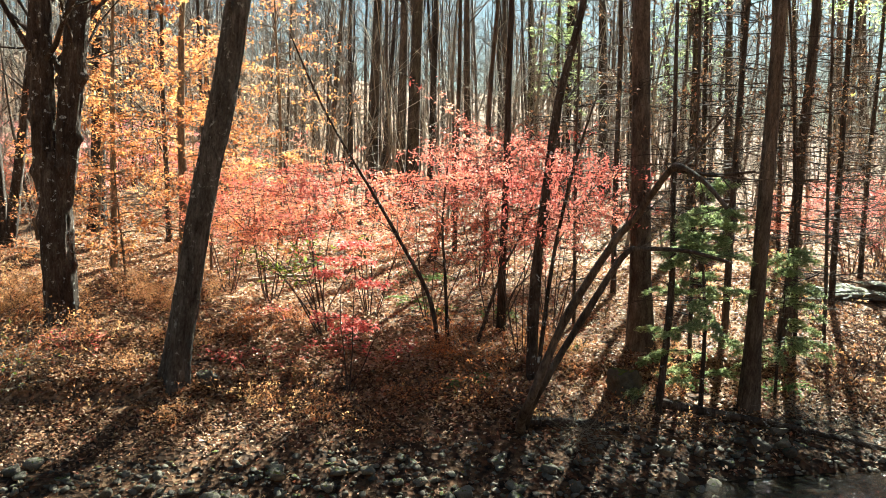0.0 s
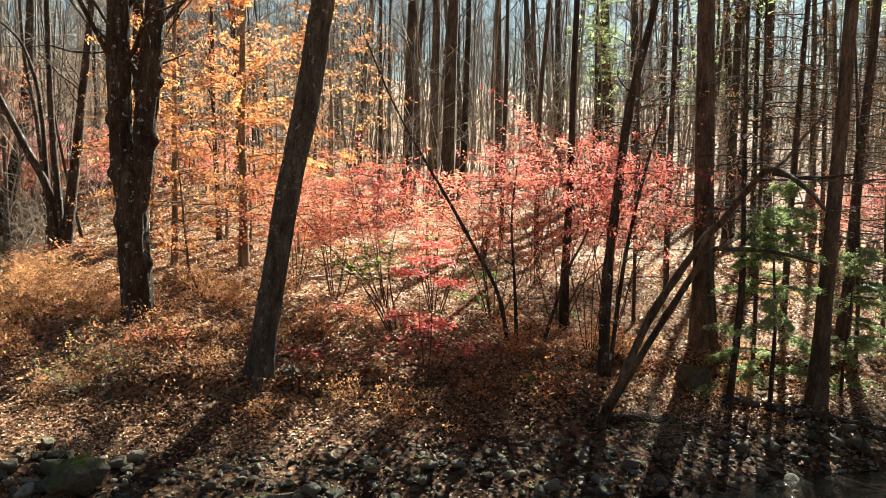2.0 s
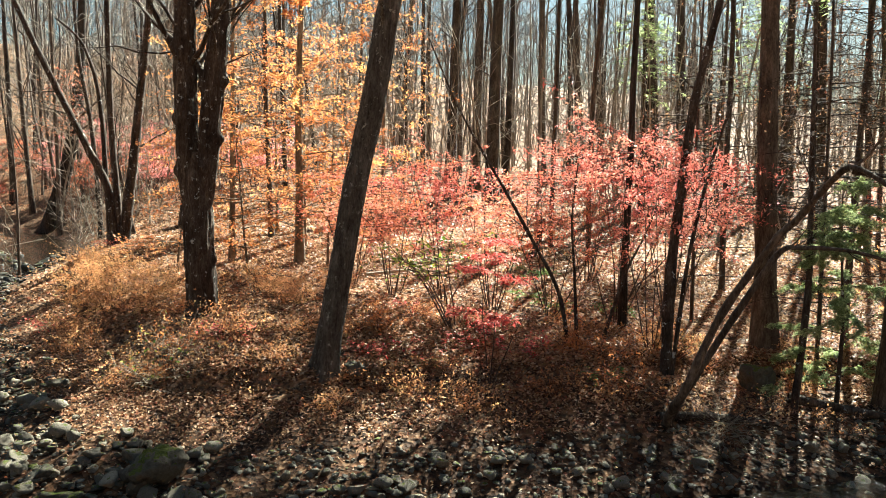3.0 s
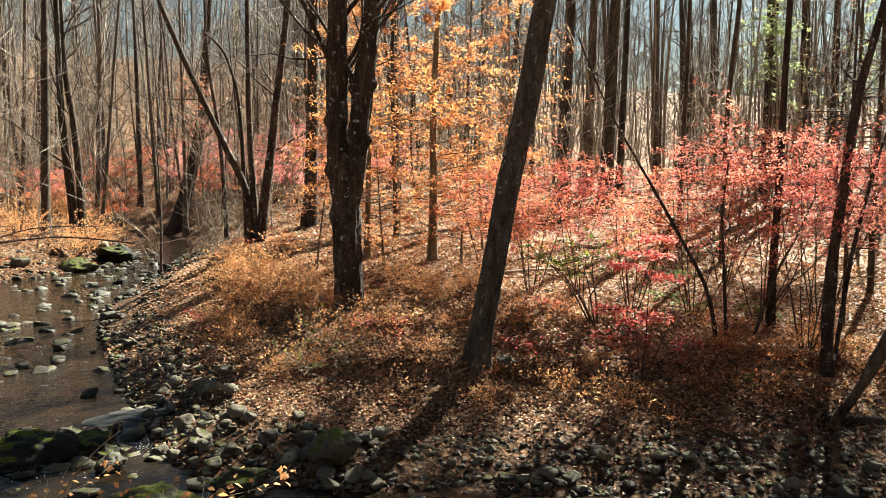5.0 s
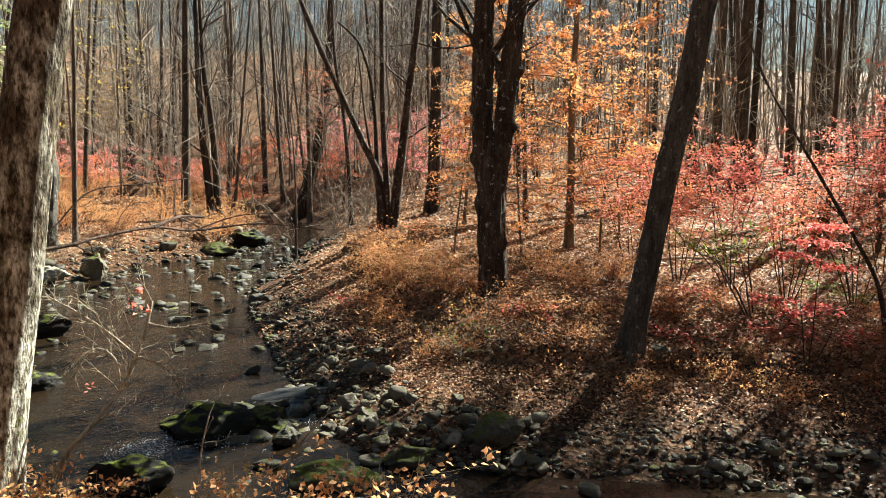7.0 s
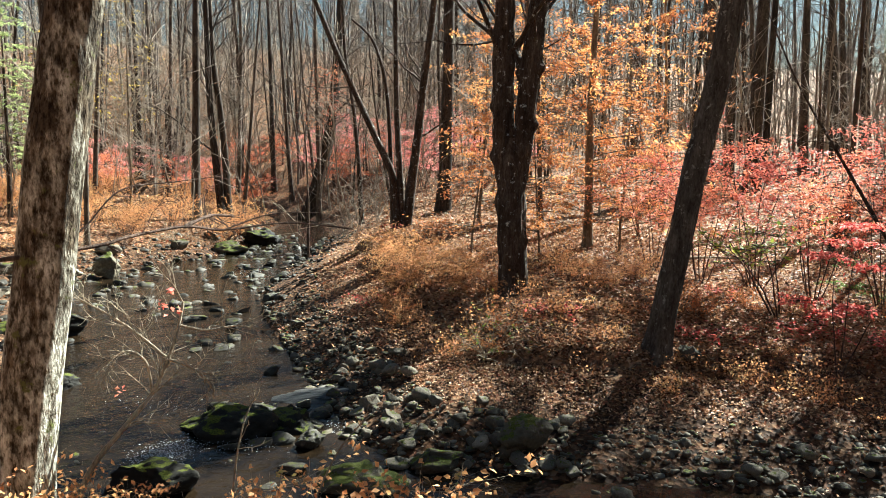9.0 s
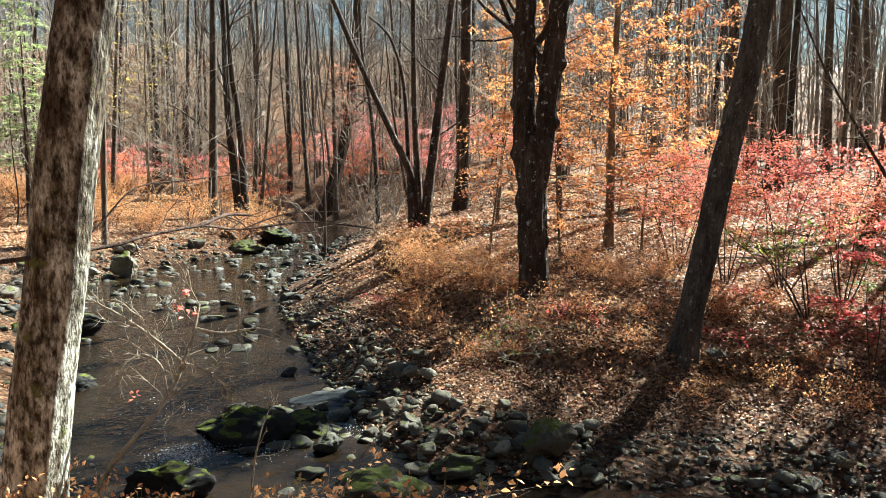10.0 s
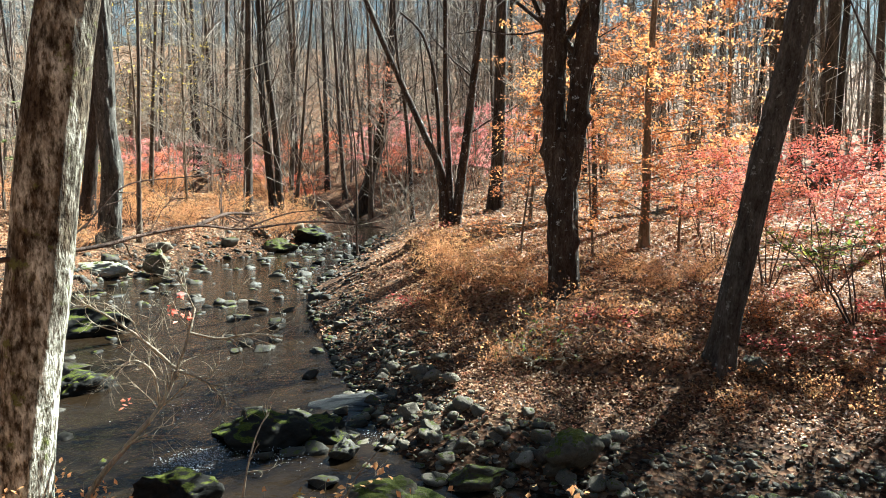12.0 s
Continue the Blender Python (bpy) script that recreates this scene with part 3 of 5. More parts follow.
def mid_stream(n):
    xs, ys = rng.uniform(-22, -12, n * 5), rng.uniform(12, 29, n * 5)
    k = np.flatnonzero(inside(xs, ys, STREAM))[:n]
    return xs[k], ys[k]


loose_stones(420, mid_stream, 0.12, 0.55, M_STONE_DARK, "brook_cobbles", "dark wet cobbles strewn across the upper brook")


def boulder(x, y, z, size, turn, mat, label, seed, subdiv=4, lump=0.3):
    r = np.random.default_rng(seed)
    ob = new("boulder", weathered(r, lump, mat))
    ob.matrix_world = Matrix.LocRotScale((x, y, z), Euler((0.05, -0.06, turn)), Vector(size))
    return tagged(ob, label, "boulder")


boulder(-5.1, 7.7, 0.2, (0.62, 0.6, 0.5), 0.4, M_BOULDER, "pale boulder with a patch of green moss on its top", 1)
boulder(-8.85, 7.15, 0.02, (1.1, 0.85, 0.6), 0.1, M_BOULDER_SHADED, "large dark mossy boulder standing in the brook", 2)
boulder(-8.15, 7.45, 0.0, (0.6, 0.55, 0.46), 0.9, M_BOULDER_SHADED, "dark mossy boulder standing in the brook", 3)
boulder(-8.4, 8.75, 0.02, (1.1, 0.6, 0.16), 0.3, M_SLAB, "flat wet slab lying at the water's edge", 4)
boulder(-6.6, 6.25, 0.02, (0.95, 0.55, 0.36), 0.25, M_BOULDER, "long moss-topped rock at the brook's edge", 5)
boulder(-8.4, 5.35, 0.05, (0.9, 0.6, 0.6), 0.9, M_BOULDER_SHADED, "mossy rock beside the small cascade", 6)
boulder(-7.55, 7.05, 0.05, (0.32, 0.28, 0.26), 0.2, M_STONE_DARK, "dark wet stone in the brook", 7)
boulder(-5.9, 7.0, 0.08, (0.6, 0.4, 0.28), 0.6, M_BOULDER, "low mossy rock at the brook's edge", 8)
boulder(-20.6, 25.2, 0.2, (1.3, 1.0, 0.9), 0.6, M_BOULDER_SHADED, "dark boulder in the upper brook", 9)
boulder(-20.0, 22.3, 0.12, (1.2, 0.8, 0.5), 0.2, M_BOULDER, "low moss-covered boulder beside the brook", 10)
boulder(-19.7, 16.1, 0.25, (0.8, 0.7, 0.7), 0.2, M_BOULDER, "moss-covered boulder on the bank", 12)
boulder(-15.4, 10.0, 0.1, (1.3, 0.8, 0.6), 0.6, M_BOULDER_SHADED, "dark boulder at the bank's foot", 13)
boulder(-12.4, 7.5, 0.05, (0.9, 0.7, 0.5), 1.2, M_BOULDER_SHADED, "dark wet boulder at the bank's foot", 14)
boulder(2.3, 11.1, 0.72, (0.5, 0.46, 0.46), 0.3, M_BOULDER, "rounded grey boulder among leaves", 15)
boulder(-3.38, 10.2, 0.84, (0.24, 0.22, 0.2), 0.3, M_STONE, "grey rock at the foot of a leaning tree", 16)
for i, (x, y, z) in enumerate([(7.2, 16.2, 1.4), (7.6, 16.5, 1.25), (8.0, 16.9, 1.15), (8.5, 16.6, 1.1), (9.0, 17.3, 1.2)]):
    boulder(x, y, ground_at(x, y) + 0.08, (0.9, 0.7, 0.22), i * 0.7, M_STONE, "flat sunlit rock among undergrowth", 20 + i, 3)

# ---------------- trees ----------------
def leaning(x, y, lean, size, turn=0.0, sink=0.08):
    """A pose on the ground at (x, y) whose up leans by lean metres a metre."""
    up = Vector((lean[0], lean[1], 1)).normalized()
    q = Vector((0, 0, 1)).rotation_difference(up)
    m = q.to_matrix().to_4x4() @ pose(0, 0, 0, 0, 0, math.degrees(turn))
    return Matrix.Translation((x, y, ground_at(x, y) - sink)) @ m @ Matrix.Diagonal((*size, 1))


def bare_tree(seed, tall, radius, crook, low, limbs, mat, label, limb_length=4.0, wood=None, name="tree"):
    r = np.random.default_rng(seed)
    t = thing(name, label, name)
    line = wander(r, (0, 0, -0.1), (0, 0, 1), tall, 16, crook, 0.02)
    line -= np.outer(np.linspace(0, 1, 17) ** 0.8, line[-1] * (1, 1, 0)) * 0.85
    k = np.linspace(0, 1, 17)
    trunk = Tubes()
    trunk.add(line, radius * (1 - 0.8 * k) * (1 + 0.45 * np.exp(-k * 38)), 9, 0.03, r)
    part("trunk", trunk.mesh("trunk", mat), t)
    tb = Tubes()
    branch_out(r, tb, line, radius * 0.26, limbs, limb_length, 0.75, 2, 4, 0.07, None, low, 0.13, 5, 0.5)
    part("crown", tb.mesh("crown", wood or mat), t, kind="stuff")
    return t


WOODS = [bare_tree(100 + i, 19 + 1.2 * (i % 4), 0.18, (0.012, 0.022, 0.036)[i % 3], (0.14, 0.25, 0.1, 0.3)[i % 4], 17, M_BARK_GREY, "tall bare grey-brown forest tree", 4.2) for i in range(8)]
STRAIGHT = [bare_tree(130 + i, 20, 0.18, 0.004 + 0.006 * i, 0.35, 11, M_BARK_GREY, "tall straight bare forest tree", 3.6) for i in range(2)]
POLES = [bare_tree(140 + i, 9 + i, 0.06, 0.03, 0.12, 13, M_BARK_GREY, "slender bare grey woodland sapling", 2.0, name="sapling") for i in range(5)]
WHIPS = [bare_tree(150 + i, 10 + i, 0.06, 0.04, 0.1, 13, M_BRUSH_HAZED, "thin crooked pale sapling crowded among the trunks", 2.2, name="sapling") for i in range(4)]
for i, t in enumerate(WOODS + STRAIGHT + POLES + WHIPS):
    t.matrix_world = Matrix.Translation((-20 + 5 * i, -60 - 3 * (i % 2), ground_at(-20 + 5 * i, -60)))

rng = np.random.default_rng(21)


def plant(x, y, dia, lean, label, meshes=WOODS, base=0.36, high=None):
    s = dia / base
    h = high or min(1.25, max(0.6, 0.55 + 0.5 * s))
    ob = copy_thing(meshes[rng.integers(len(meshes))], leaning(x, y, lean, (s, s, h), rng.uniform(0, 6.28)))
    return tagged(ob, label)


# across the brook, on the upper bank
for x, y, d, a, b in [(-25.7, 18.7, 0.5, 0.1, 0.09), (-22.6, 18.2, 0.17, 0.0, 0.02), (-30.3, 26.1, 0.24, 0.04, 0.05), (-24.9, 26.4, 0.4, 0.01, 0.02),
                      (-50.0, 50.5, 0.5, -0.03, 0), (-49.0, 50.7, 0.34, 0.0, 0), (-47.4, 50.3, 0.38, -0.05, -0.03), (-46.6, 50.2, 0.42, 0.07, 0.06),
                      (-50.9, 62.0, 0.67, -0.02, 0), (-49.7, 62.6, 0.7, 0.03, 0.02), (-34.1, 46.3, 0.4, -0.02, -0.01), (-14.0, 28.1, 0.54, 0.04, 0.02)]:
    plant(x, y, d, (a, b), "dark bare tree beside the upper brook", STRAIGHT)
# straight trunks behind the red shrubs
for x, y, d, a in [(-2.45, 30.1, 0.56, 0.017), (-2.0, 34.1, 0.34, -0.01), (-0.3, 36.3, 0.4, -0.03), (2.0, 42.5, 0.37, -0.05), (3.7, 32.5, 0.43, -0.026),
                   (7.5, 37.6, 0.41, -0.03), (-4.3, 32, 0.47, -0.01), (-6.5, 39.8, 0.3, 0), (6.7, 24.2, 0.3, -0.01), (8.0, 24.4, 0.28, -0.05),
                   (9.5, 24.8, 0.22, -0.05), (10.4, 25.2, 0.2, -0.07), (4.9, 36.8, 0.45, -0.05), (5.8, 34.9, 0.46, -0.045), (1.5, 44.3, 0.37, -0.06),
                   (-3.4, 34.9, 0.48, 0), (3.4, 46.9, 0.46, -0.05)]:
    plant(x, y, d, (a, 0.005), "tall straight bare trunk behind red shrubs", STRAIGHT)
for x, y, d, a in [(5.5, 13.6, 0.19, 0.02), (24, 48.8, 0.65, -0.02), (22, 48.3, 0.5, -0.05), (10.3, 35.8, 0.38, -0.05), (9.2, 27.7, 0.24, -0.05), (-8.0, 20.2, 0.15, -0.04), (0.62, 12.9, 0.13, 0.02)]:
    plant(x, y, d, (a, 0.01), "bare grey-brown forest tree")
plant(2.85, 12.57, 0.35, (-0.035, 0.01), "straight dark trunk standing on the leafy bank", STRAIGHT)
plant(4.1, 11.15, 0.24, (0.036, -0.02), "dark trunk standing beside the brook", STRAIGHT)

# the wood beyond
for _ in range(120):
    a, d = rng.uniform(-1.1, 0.85), 34 + 46 * rng.random()
    x, y = d * math.sin(a) - 2, d * math.cos(a)
    if inside(np.array([x]), np.array([y]), STREAM)[0] or y < 9:
        continue
    plant(x, y, 0.16 + 0.24 * rng.random() ** 1.5, (rng.normal(-0.01, 0.05), rng.normal(0, 0.04)), "tall bare grey-brown forest tree")
for _ in range(115):
    a, d = rng.uniform(-1.2, 0.9), 19 + 50 * rng.random()
    x, y = d * math.sin(a) - 2, d * math.cos(a)
    if inside(np.array([x]), np.array([y]), STREAM)[0] or (y < 22 and x > -14):
        continue
    plant(x, y, 0.05 + 0.09 * rng.random(), (rng.normal(-0.01, 0.08), rng.normal(0, 0.06)), "slender bare grey woodland sapling", POLES, 0.12, 0.5 + 0.6 * rng.random())


def stick_trees(seed, xs, ys, low, high, girth, twigs, first, spread, fine=0.009, crook=0.006, lean=0.045, reach=1.0, sides=5):
    """Bare crooked trees built of straight sticks: a trunk in five lengths, limbs and twigs."""
    r = np.random.default_rng(seed)
    tb, n = Tubes(), len(xs)
    h, g = r.uniform(low, high, n), girth * r.uniform(0.35, 1.3, n)
    foot = np.stack([xs, ys, height(xs, ys) - 0.1], 1)
    way = np.stack([r.normal(-0.01, lean, n), r.normal(0, lean, n), np.ones(n)], 1) * h[:, None]
    knots, off = [foot], np.zeros((n, 3))
    for k in (0.18, 0.38, 0.58, 0.8, 1):
        off = 0.7 * off + np.stack([r.normal(0, crook, n), r.normal(0, crook, n), np.zeros(n)], 1) * h[:, None]
        knots.append(foot + way * k + off)
    for i, (a, b) in enumerate(((1, 0.9), (0.9, 0.76), (0.76, 0.58), (0.58, 0.34), (0.34, 0.08))):
        tb.sticks(knots[i], knots[i + 1], g * a, g * b, sides)
    who = np.repeat(np.arange(n), twigs)
    k = r.uniform(first, 0.98, len(who))
    at = np.array(knots)
    i = np.clip(np.searchsorted((0.18, 0.38, 0.58, 0.8, 1), k), 0, 4)
    ks = np.array((0, 0.18, 0.38, 0.58, 0.8, 1))
    f = ((k - ks[i]) / (ks[i + 1] - ks[i]))[:, None]
    p = at[i, who] * (1 - f) + at[i + 1, who] * f
    k = k[:, None]
    w = np.stack([r.normal(0, spread, len(who)), r.normal(0, spread, len(who)), r.uniform(0.2, 1.1, len(who))], 1)
    q = p + w * reach * r.uniform(0.8, 3.0, len(who))[:, None] * (1.2 - 0.7 * k)
    tb.sticks(p, q, 0.14 * g[who] + fine * 1.3, fine * 1.1)
    for m in range(2):
        a = p + (q - p) * (0.5 + 0.5 * m)
        tb.sticks(a, a + (w + r.normal(0, 0.6, w.shape)) * reach * r.uniform(0.5, 1.5, len(who))[:, None], fine * 1.2, fine * 0.6)
    return tb


def scatter(seed, n, a0, a1, d0, d1, power=1.2):
    r = np.random.default_rng(seed)
    a, d = r.uniform(a0, a1, n), d0 + (d1 - d0) * r.random(n) ** power
    x, y = d * np.sin(a) - 2, d * np.cos(a)
    k = ~inside(x, y, STREAM)
    return x[k], y[k]


for x, y in zip(*scatter(86, 165, -0.22, 0.95, 22, 58, 1.0)):
    plant(x, y, 0.05 + 0.05 * rng.random(), (rng.normal(-0.01, 0.09), rng.normal(0, 0.06)), "thin crooked pale sapling crowded among the trunks", WHIPS, 0.12, 0.6 + 0.6 * rng.random())
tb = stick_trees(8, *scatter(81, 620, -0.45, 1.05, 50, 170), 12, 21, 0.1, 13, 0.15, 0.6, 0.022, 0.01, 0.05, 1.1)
tagged(new("far_woods", tb.mesh("far_woods", M_BARK_HAZED)), "distant bare grey woods beyond the clearing", "woods", kind="stuff")
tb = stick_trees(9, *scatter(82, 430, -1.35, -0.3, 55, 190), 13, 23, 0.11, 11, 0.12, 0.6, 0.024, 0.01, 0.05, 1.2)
tagged(new("hillside_woods", tb.mesh("hillside_woods", M_BARK_HAZED)), "bare grey woods climbing the hillside", "woods", kind="stuff")
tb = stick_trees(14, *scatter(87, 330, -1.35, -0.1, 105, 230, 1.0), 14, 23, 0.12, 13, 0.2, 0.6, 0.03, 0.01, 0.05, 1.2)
tagged(new("ridge_woods", tb.mesh("ridge_woods", M_BRUSH_HAZED)), "bare grey woods along the top of the hillside", "woods", kind="stuff")
# unseen trees added behind the near bank to block part of the sky light
bx, by = scatter(83, 300, 1.5, 4.8, 9, 70, 1.0)
k = by < -3
tb = stick_trees(10, bx[k], by[k], 12, 20, 0.19, 9, 0.12, 0.6)
tagged(new("near_woods", tb.mesh("near_woods", M_BARK_GREY)), "unseen bare grey trees added behind the near bank to dim sky light", "woods", kind="stuff")
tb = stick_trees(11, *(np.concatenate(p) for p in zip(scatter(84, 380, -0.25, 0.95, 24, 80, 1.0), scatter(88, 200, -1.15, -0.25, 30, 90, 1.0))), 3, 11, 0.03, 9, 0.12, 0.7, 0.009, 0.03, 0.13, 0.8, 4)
tagged(new("thicket", tb.mesh("thicket", M_BRUSH_HAZED)), "bare grey brushwood and whips among the trees", "brushwood", kind="stuff")
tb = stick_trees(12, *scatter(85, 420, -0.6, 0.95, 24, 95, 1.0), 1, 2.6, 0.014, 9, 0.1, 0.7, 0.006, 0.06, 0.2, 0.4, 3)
tagged(new("undergrowth", tb.mesh("undergrowth", M_BRUSH_HAZED)), "low bare brown undergrowth covering the woodland floor", "brushwood", kind="stuff")


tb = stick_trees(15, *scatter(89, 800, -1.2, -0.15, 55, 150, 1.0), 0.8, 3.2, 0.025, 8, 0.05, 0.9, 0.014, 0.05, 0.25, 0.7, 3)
tagged(new("hillside_brush", tb.mesh("hillside_brush", M_BRUSH_HAZED)), "low bare brush covering the leafy hillside", "brushwood", kind="stuff")
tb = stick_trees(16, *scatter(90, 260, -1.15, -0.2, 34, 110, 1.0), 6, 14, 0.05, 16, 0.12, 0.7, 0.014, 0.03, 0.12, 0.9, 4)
tagged(new("hillside_saplings", tb.mesh("hillside_saplings", M_BRUSH_HAZED)), "thin pale bare saplings on the hillside", "saplings", kind="stuff")


def hero_line(pts, n):
    """A smooth line through a few points."""
    pts = np.asarray(pts, float)
    k = np.linspace(0, len(pts) - 1, n)
    i = np.clip(k.astype(int), 0, len(pts) - 2)
    a = (k - i)[:, None]
    p = lambda j: pts[np.clip(j, 0, len(pts) - 1)]
    return 0.5 * (2 * p(i) + (p(i + 1) - p(i - 1)) * a + (2 * p(i - 1) - 5 * p(i) + 4 * p(i + 1) - p(i + 2)) * a * a + (3 * p(i) - p(i - 1) - 3 * p(i + 1) + p(i + 2)) * a ** 3)


def hero_trunk(pts, radii, mat, seed, sides=40, rings=150, ridge=0.05, flare=0.6, knobs=()):
    """A trunk with real bark ridges, a flared foot and burls."""
    ln = hero_line(pts, rings)
    rad = np.interp(np.linspace(0, 1, rings), np.linspace(0, 1, len(radii)), radii)
    base = ln[0][2]
    tan = np.gradient(ln, axis=0)
    tan /= np.linalg.norm(tan, axis=1)[:, None]
    off = seed * 7.3
    vs = np.empty((rings, sides, 3))
    for i in range(rings):
        z = ln[i][2] - base
        a = np.cross(tan[i], (0, 1, 0.01))
        a /= np.linalg.norm(a)
        b = np.cross(tan[i], a)
        fl = math.exp(-z * 3.2) * flare
        for j in range(sides):
            t = 2 * math.pi * j / sides
            c, s = math.cos(t), math.sin(t)
            d = c * a + s * b
            k = 1 + ridge * (1.6 * noise.noise((c * 3.6 + off, s * 3.6, z * 0.9)) + 1.1 * noise.noise((c * 9, s * 9 + off, z * 3.0)))
            k += 0.07 * noise.noise((c * 1.2, s * 1.2, z * 1.3 + off))
            k += fl * (0.75 + 0.7 * math.sin(4 * t + off) + 0.5 * noise.noise((c * 2, s * 2, off)))
            for kz, kt, kr, kh in knobs:
                dt = (t - kt + math.pi) % (2 * math.pi) - math.pi
                k += kh * math.exp(-((z - kz) / kr) ** 2 - (dt * rad[i] / kr) ** 2)
            vs[i, j] = ln[i] + d * rad[i] * k
    i = np.arange(rings - 1)[:, None] * sides
    j = np.arange(sides)[None, :]
    q = np.stack([i + j, i + (j + 1) % sides, i + sides + (j + 1) % sides, i + sides + j], -1).reshape(-1, 4)
    return raw_mesh("trunk", vs.reshape(-1, 3), q, mat, True)


def crown(parent, r, line, r0, count, length, low, mat, depth=2):
    tb = Tubes()
    branch_out(r, tb, line, r0, count, length, 0.75, depth, 5, 0.05, None, low, 0.13, 6, 0.5)
    part("crown", tb.mesh("crown", mat), parent, kind="stuff")


# the leaning tree
t = thing("tree", "leaning tree with ridged grey-brown bark on the bank", "tree")
pts = [(-3.86, 10.1, 0.55), (-3.72, 10.14, 1.5), (-3.45, 10.2, 3.2), (-3.1, 10.3, 5.2), (-2.75, 10.4, 8), (-2.6, 10.5, 12), (-2.7, 10.5, 16)]
part("trunk", hero_trunk(pts, [0.175, 0.165, 0.16, 0.155, 0.13, 0.09, 0.04], M_BARK_SMOOTH, 1, sides=56, rings=300, ridge=0.085), t)
crown(t, np.random.default_rng(31), hero_line(pts, 20), 0.07, 16, 4, 0.5, M_BARK_SMOOTH)
# the forked tree
t = thing("tree", "dark rough-barked tree forking into two burled stems", "tree")
pts = [(-6.5, 12.22, 0.85), (-6.52, 12.22, 1.7), (-6.56, 12.23, 2.6), (-6.58, 12.24, 3.85)]
part("trunk", hero_trunk(pts, [0.23, 0.23, 0.25, 0.17], M_BARK_DARK, 2, sides=56, rings=150, ridge=0.09, knobs=((1.9, 0.2, 0.14, 0.25), (2.5, 0.0, 0.12, 0.3), (1.2, 3.3, 0.1, 0.2))), t)
pts = [(-6.6, 12.24, 2.5), (-6.69, 12.24, 3.2), (-6.75, 12.24, 4.1), (-6.77, 12.24, 5.2), (-6.8, 12.2, 8), (-7.1, 12.1, 12), (-7.2, 12.1, 16)]
part("trunk", hero_trunk(pts, [0.1, 0.17, 0.185, 0.175, 0.15, 0.09, 0.03], M_BARK_DARK, 3, sides=48, rings=260, ridge=0.11, flare=0, knobs=((1.9, 0.0, 0.1, 0.4), (1.05, 0.1, 0.11, 0.4), (2.6, 3.0, 0.08, 0.25), (3.1, 0.2, 0.1, 0.3))), t)
crown(t, np.random.default_rng(32), hero_line(pts, 20), 0.07, 12, 4, 0.4, M_BARK_DARK)
pts = [(-6.54, 12.25, 2.5), (-6.46, 12.25, 3.2), (-6.37, 12.26, 4.1), (-6.27, 12.27, 5.2), (-6.05, 12.4, 8), (-5.8, 12.5, 12), (-5.7, 12.5, 15)]
part("trunk", hero_trunk(pts, [0.1, 0.165, 0.18, 0.17, 0.14, 0.08, 0.03], M_BARK_DARK, 4, sides=48, rings=240, ridge=0.11, flare=0, knobs=((2.55, 3.1, 0.1, 0.5), (2.45, 0.1, 0.09, 0.42), (1.6, 3.2, 0.09, 0.4), (1.1, 1.6, 0.1, 0.3))), t)
crown(t, np.random.default_rng(33), hero_line(pts, 20), 0.07, 12, 4, 0.4, M_BARK_DARK)
# the near tree
t = thing("tree", "near tree with pale lichened sunlit bark and moss", "tree")
pts = [(-7.33, 2.84, 0.3), (-7.26, 2.89, 1.3), (-7.13, 3.0, 2.6), (-7.02, 3.13, 3.8), (-6.9, 3.28, 5.2), (-6.75, 3.4, 8), (-6.65, 3.5, 13)]
part("trunk", hero_trunk(pts, [0.22, 0.19, 0.185, 0.18, 0.175, 0.14, 0.05], M_BARK_PALE, 5, sides=64, rings=260, ridge=0.03), t)
crown(t, np.random.default_rng(34), hero_line(pts, 20), 0.06, 12, 3.5, 0.68, M_BARK_PALE)


# ---------------- copper-leaved beech ----------------
def beech(x, y, tall, radius, reach, leaves, low, seed, label, lean=(0.02, 0), mat=None, leaf=0.076):
    r = np.random.default_rng(seed)
    t = thing("tree", label, "tree", leaning(x, y, lean, (1, 1, 1)))
    line = wander(r, (0, 0, 0), (0, 0, 1), tall, 16, 0.02)
    trunk = Tubes()
    trunk.add(line, np.linspace(radius, radius * 0.15, 17) * (1 + 0.4 * np.exp(-np.linspace(0, 1, 17) * 40)), 10, 0.03, r)
    part("trunk", trunk.mesh("trunk", M_BARK_BEECH), t)
    tb, tips = Tubes(), []
    n = int(tall * 6.5)
    for i in range(n):
        h = low + (tall - low) * (i + r.random()) / n
        k = h / tall * 16
        j = min(int(k), 15)
        p = line[j] + (line[j + 1] - line[j]) * (k - j)
        a = r.uniform(0, 6.28)
        ln = reach * (0.55 + 0.5 * r.random()) * (1.05 - 0.6 * h / tall)
        sub = wander(r, p, (math.cos(a), math.sin(a), 0.25), ln, 7, 0.07, -0.05)
        tb.add(sub, np.linspace(0.014, 0.003, 8), 4)
        for _ in range(7):
            q = sub[r.integers(2, 8)]
            w = (sub[-1] - sub[0]) / ln + r.normal(0, 0.7, 3) * (1, 1, 0.15)
            tw = wander(r, q, w, 0.3 + 0.55 * r.random(), 4, 0.12, -0.03)
            tb.add(tw, np.linspace(0.004, 0.0015, 5), 3)
            tips.append(tw)
    part("crown", tb.mesh("crown", M_BARK_BEECH), t, kind="stuff")
    v, f = leaf_cloud(r, along(r, [tw for tw in tips if r.random() < min(0.75, leaves / (3 * len(tips)))], max(3, leaves // len(tips)), 0.04), leaf, 0.45, 0.35, 0.5)
    part("foliage", raw_mesh("foliage", v, f, mat or M_BEECH), t, "thin leaves in level sprays", "stuff")
    return t


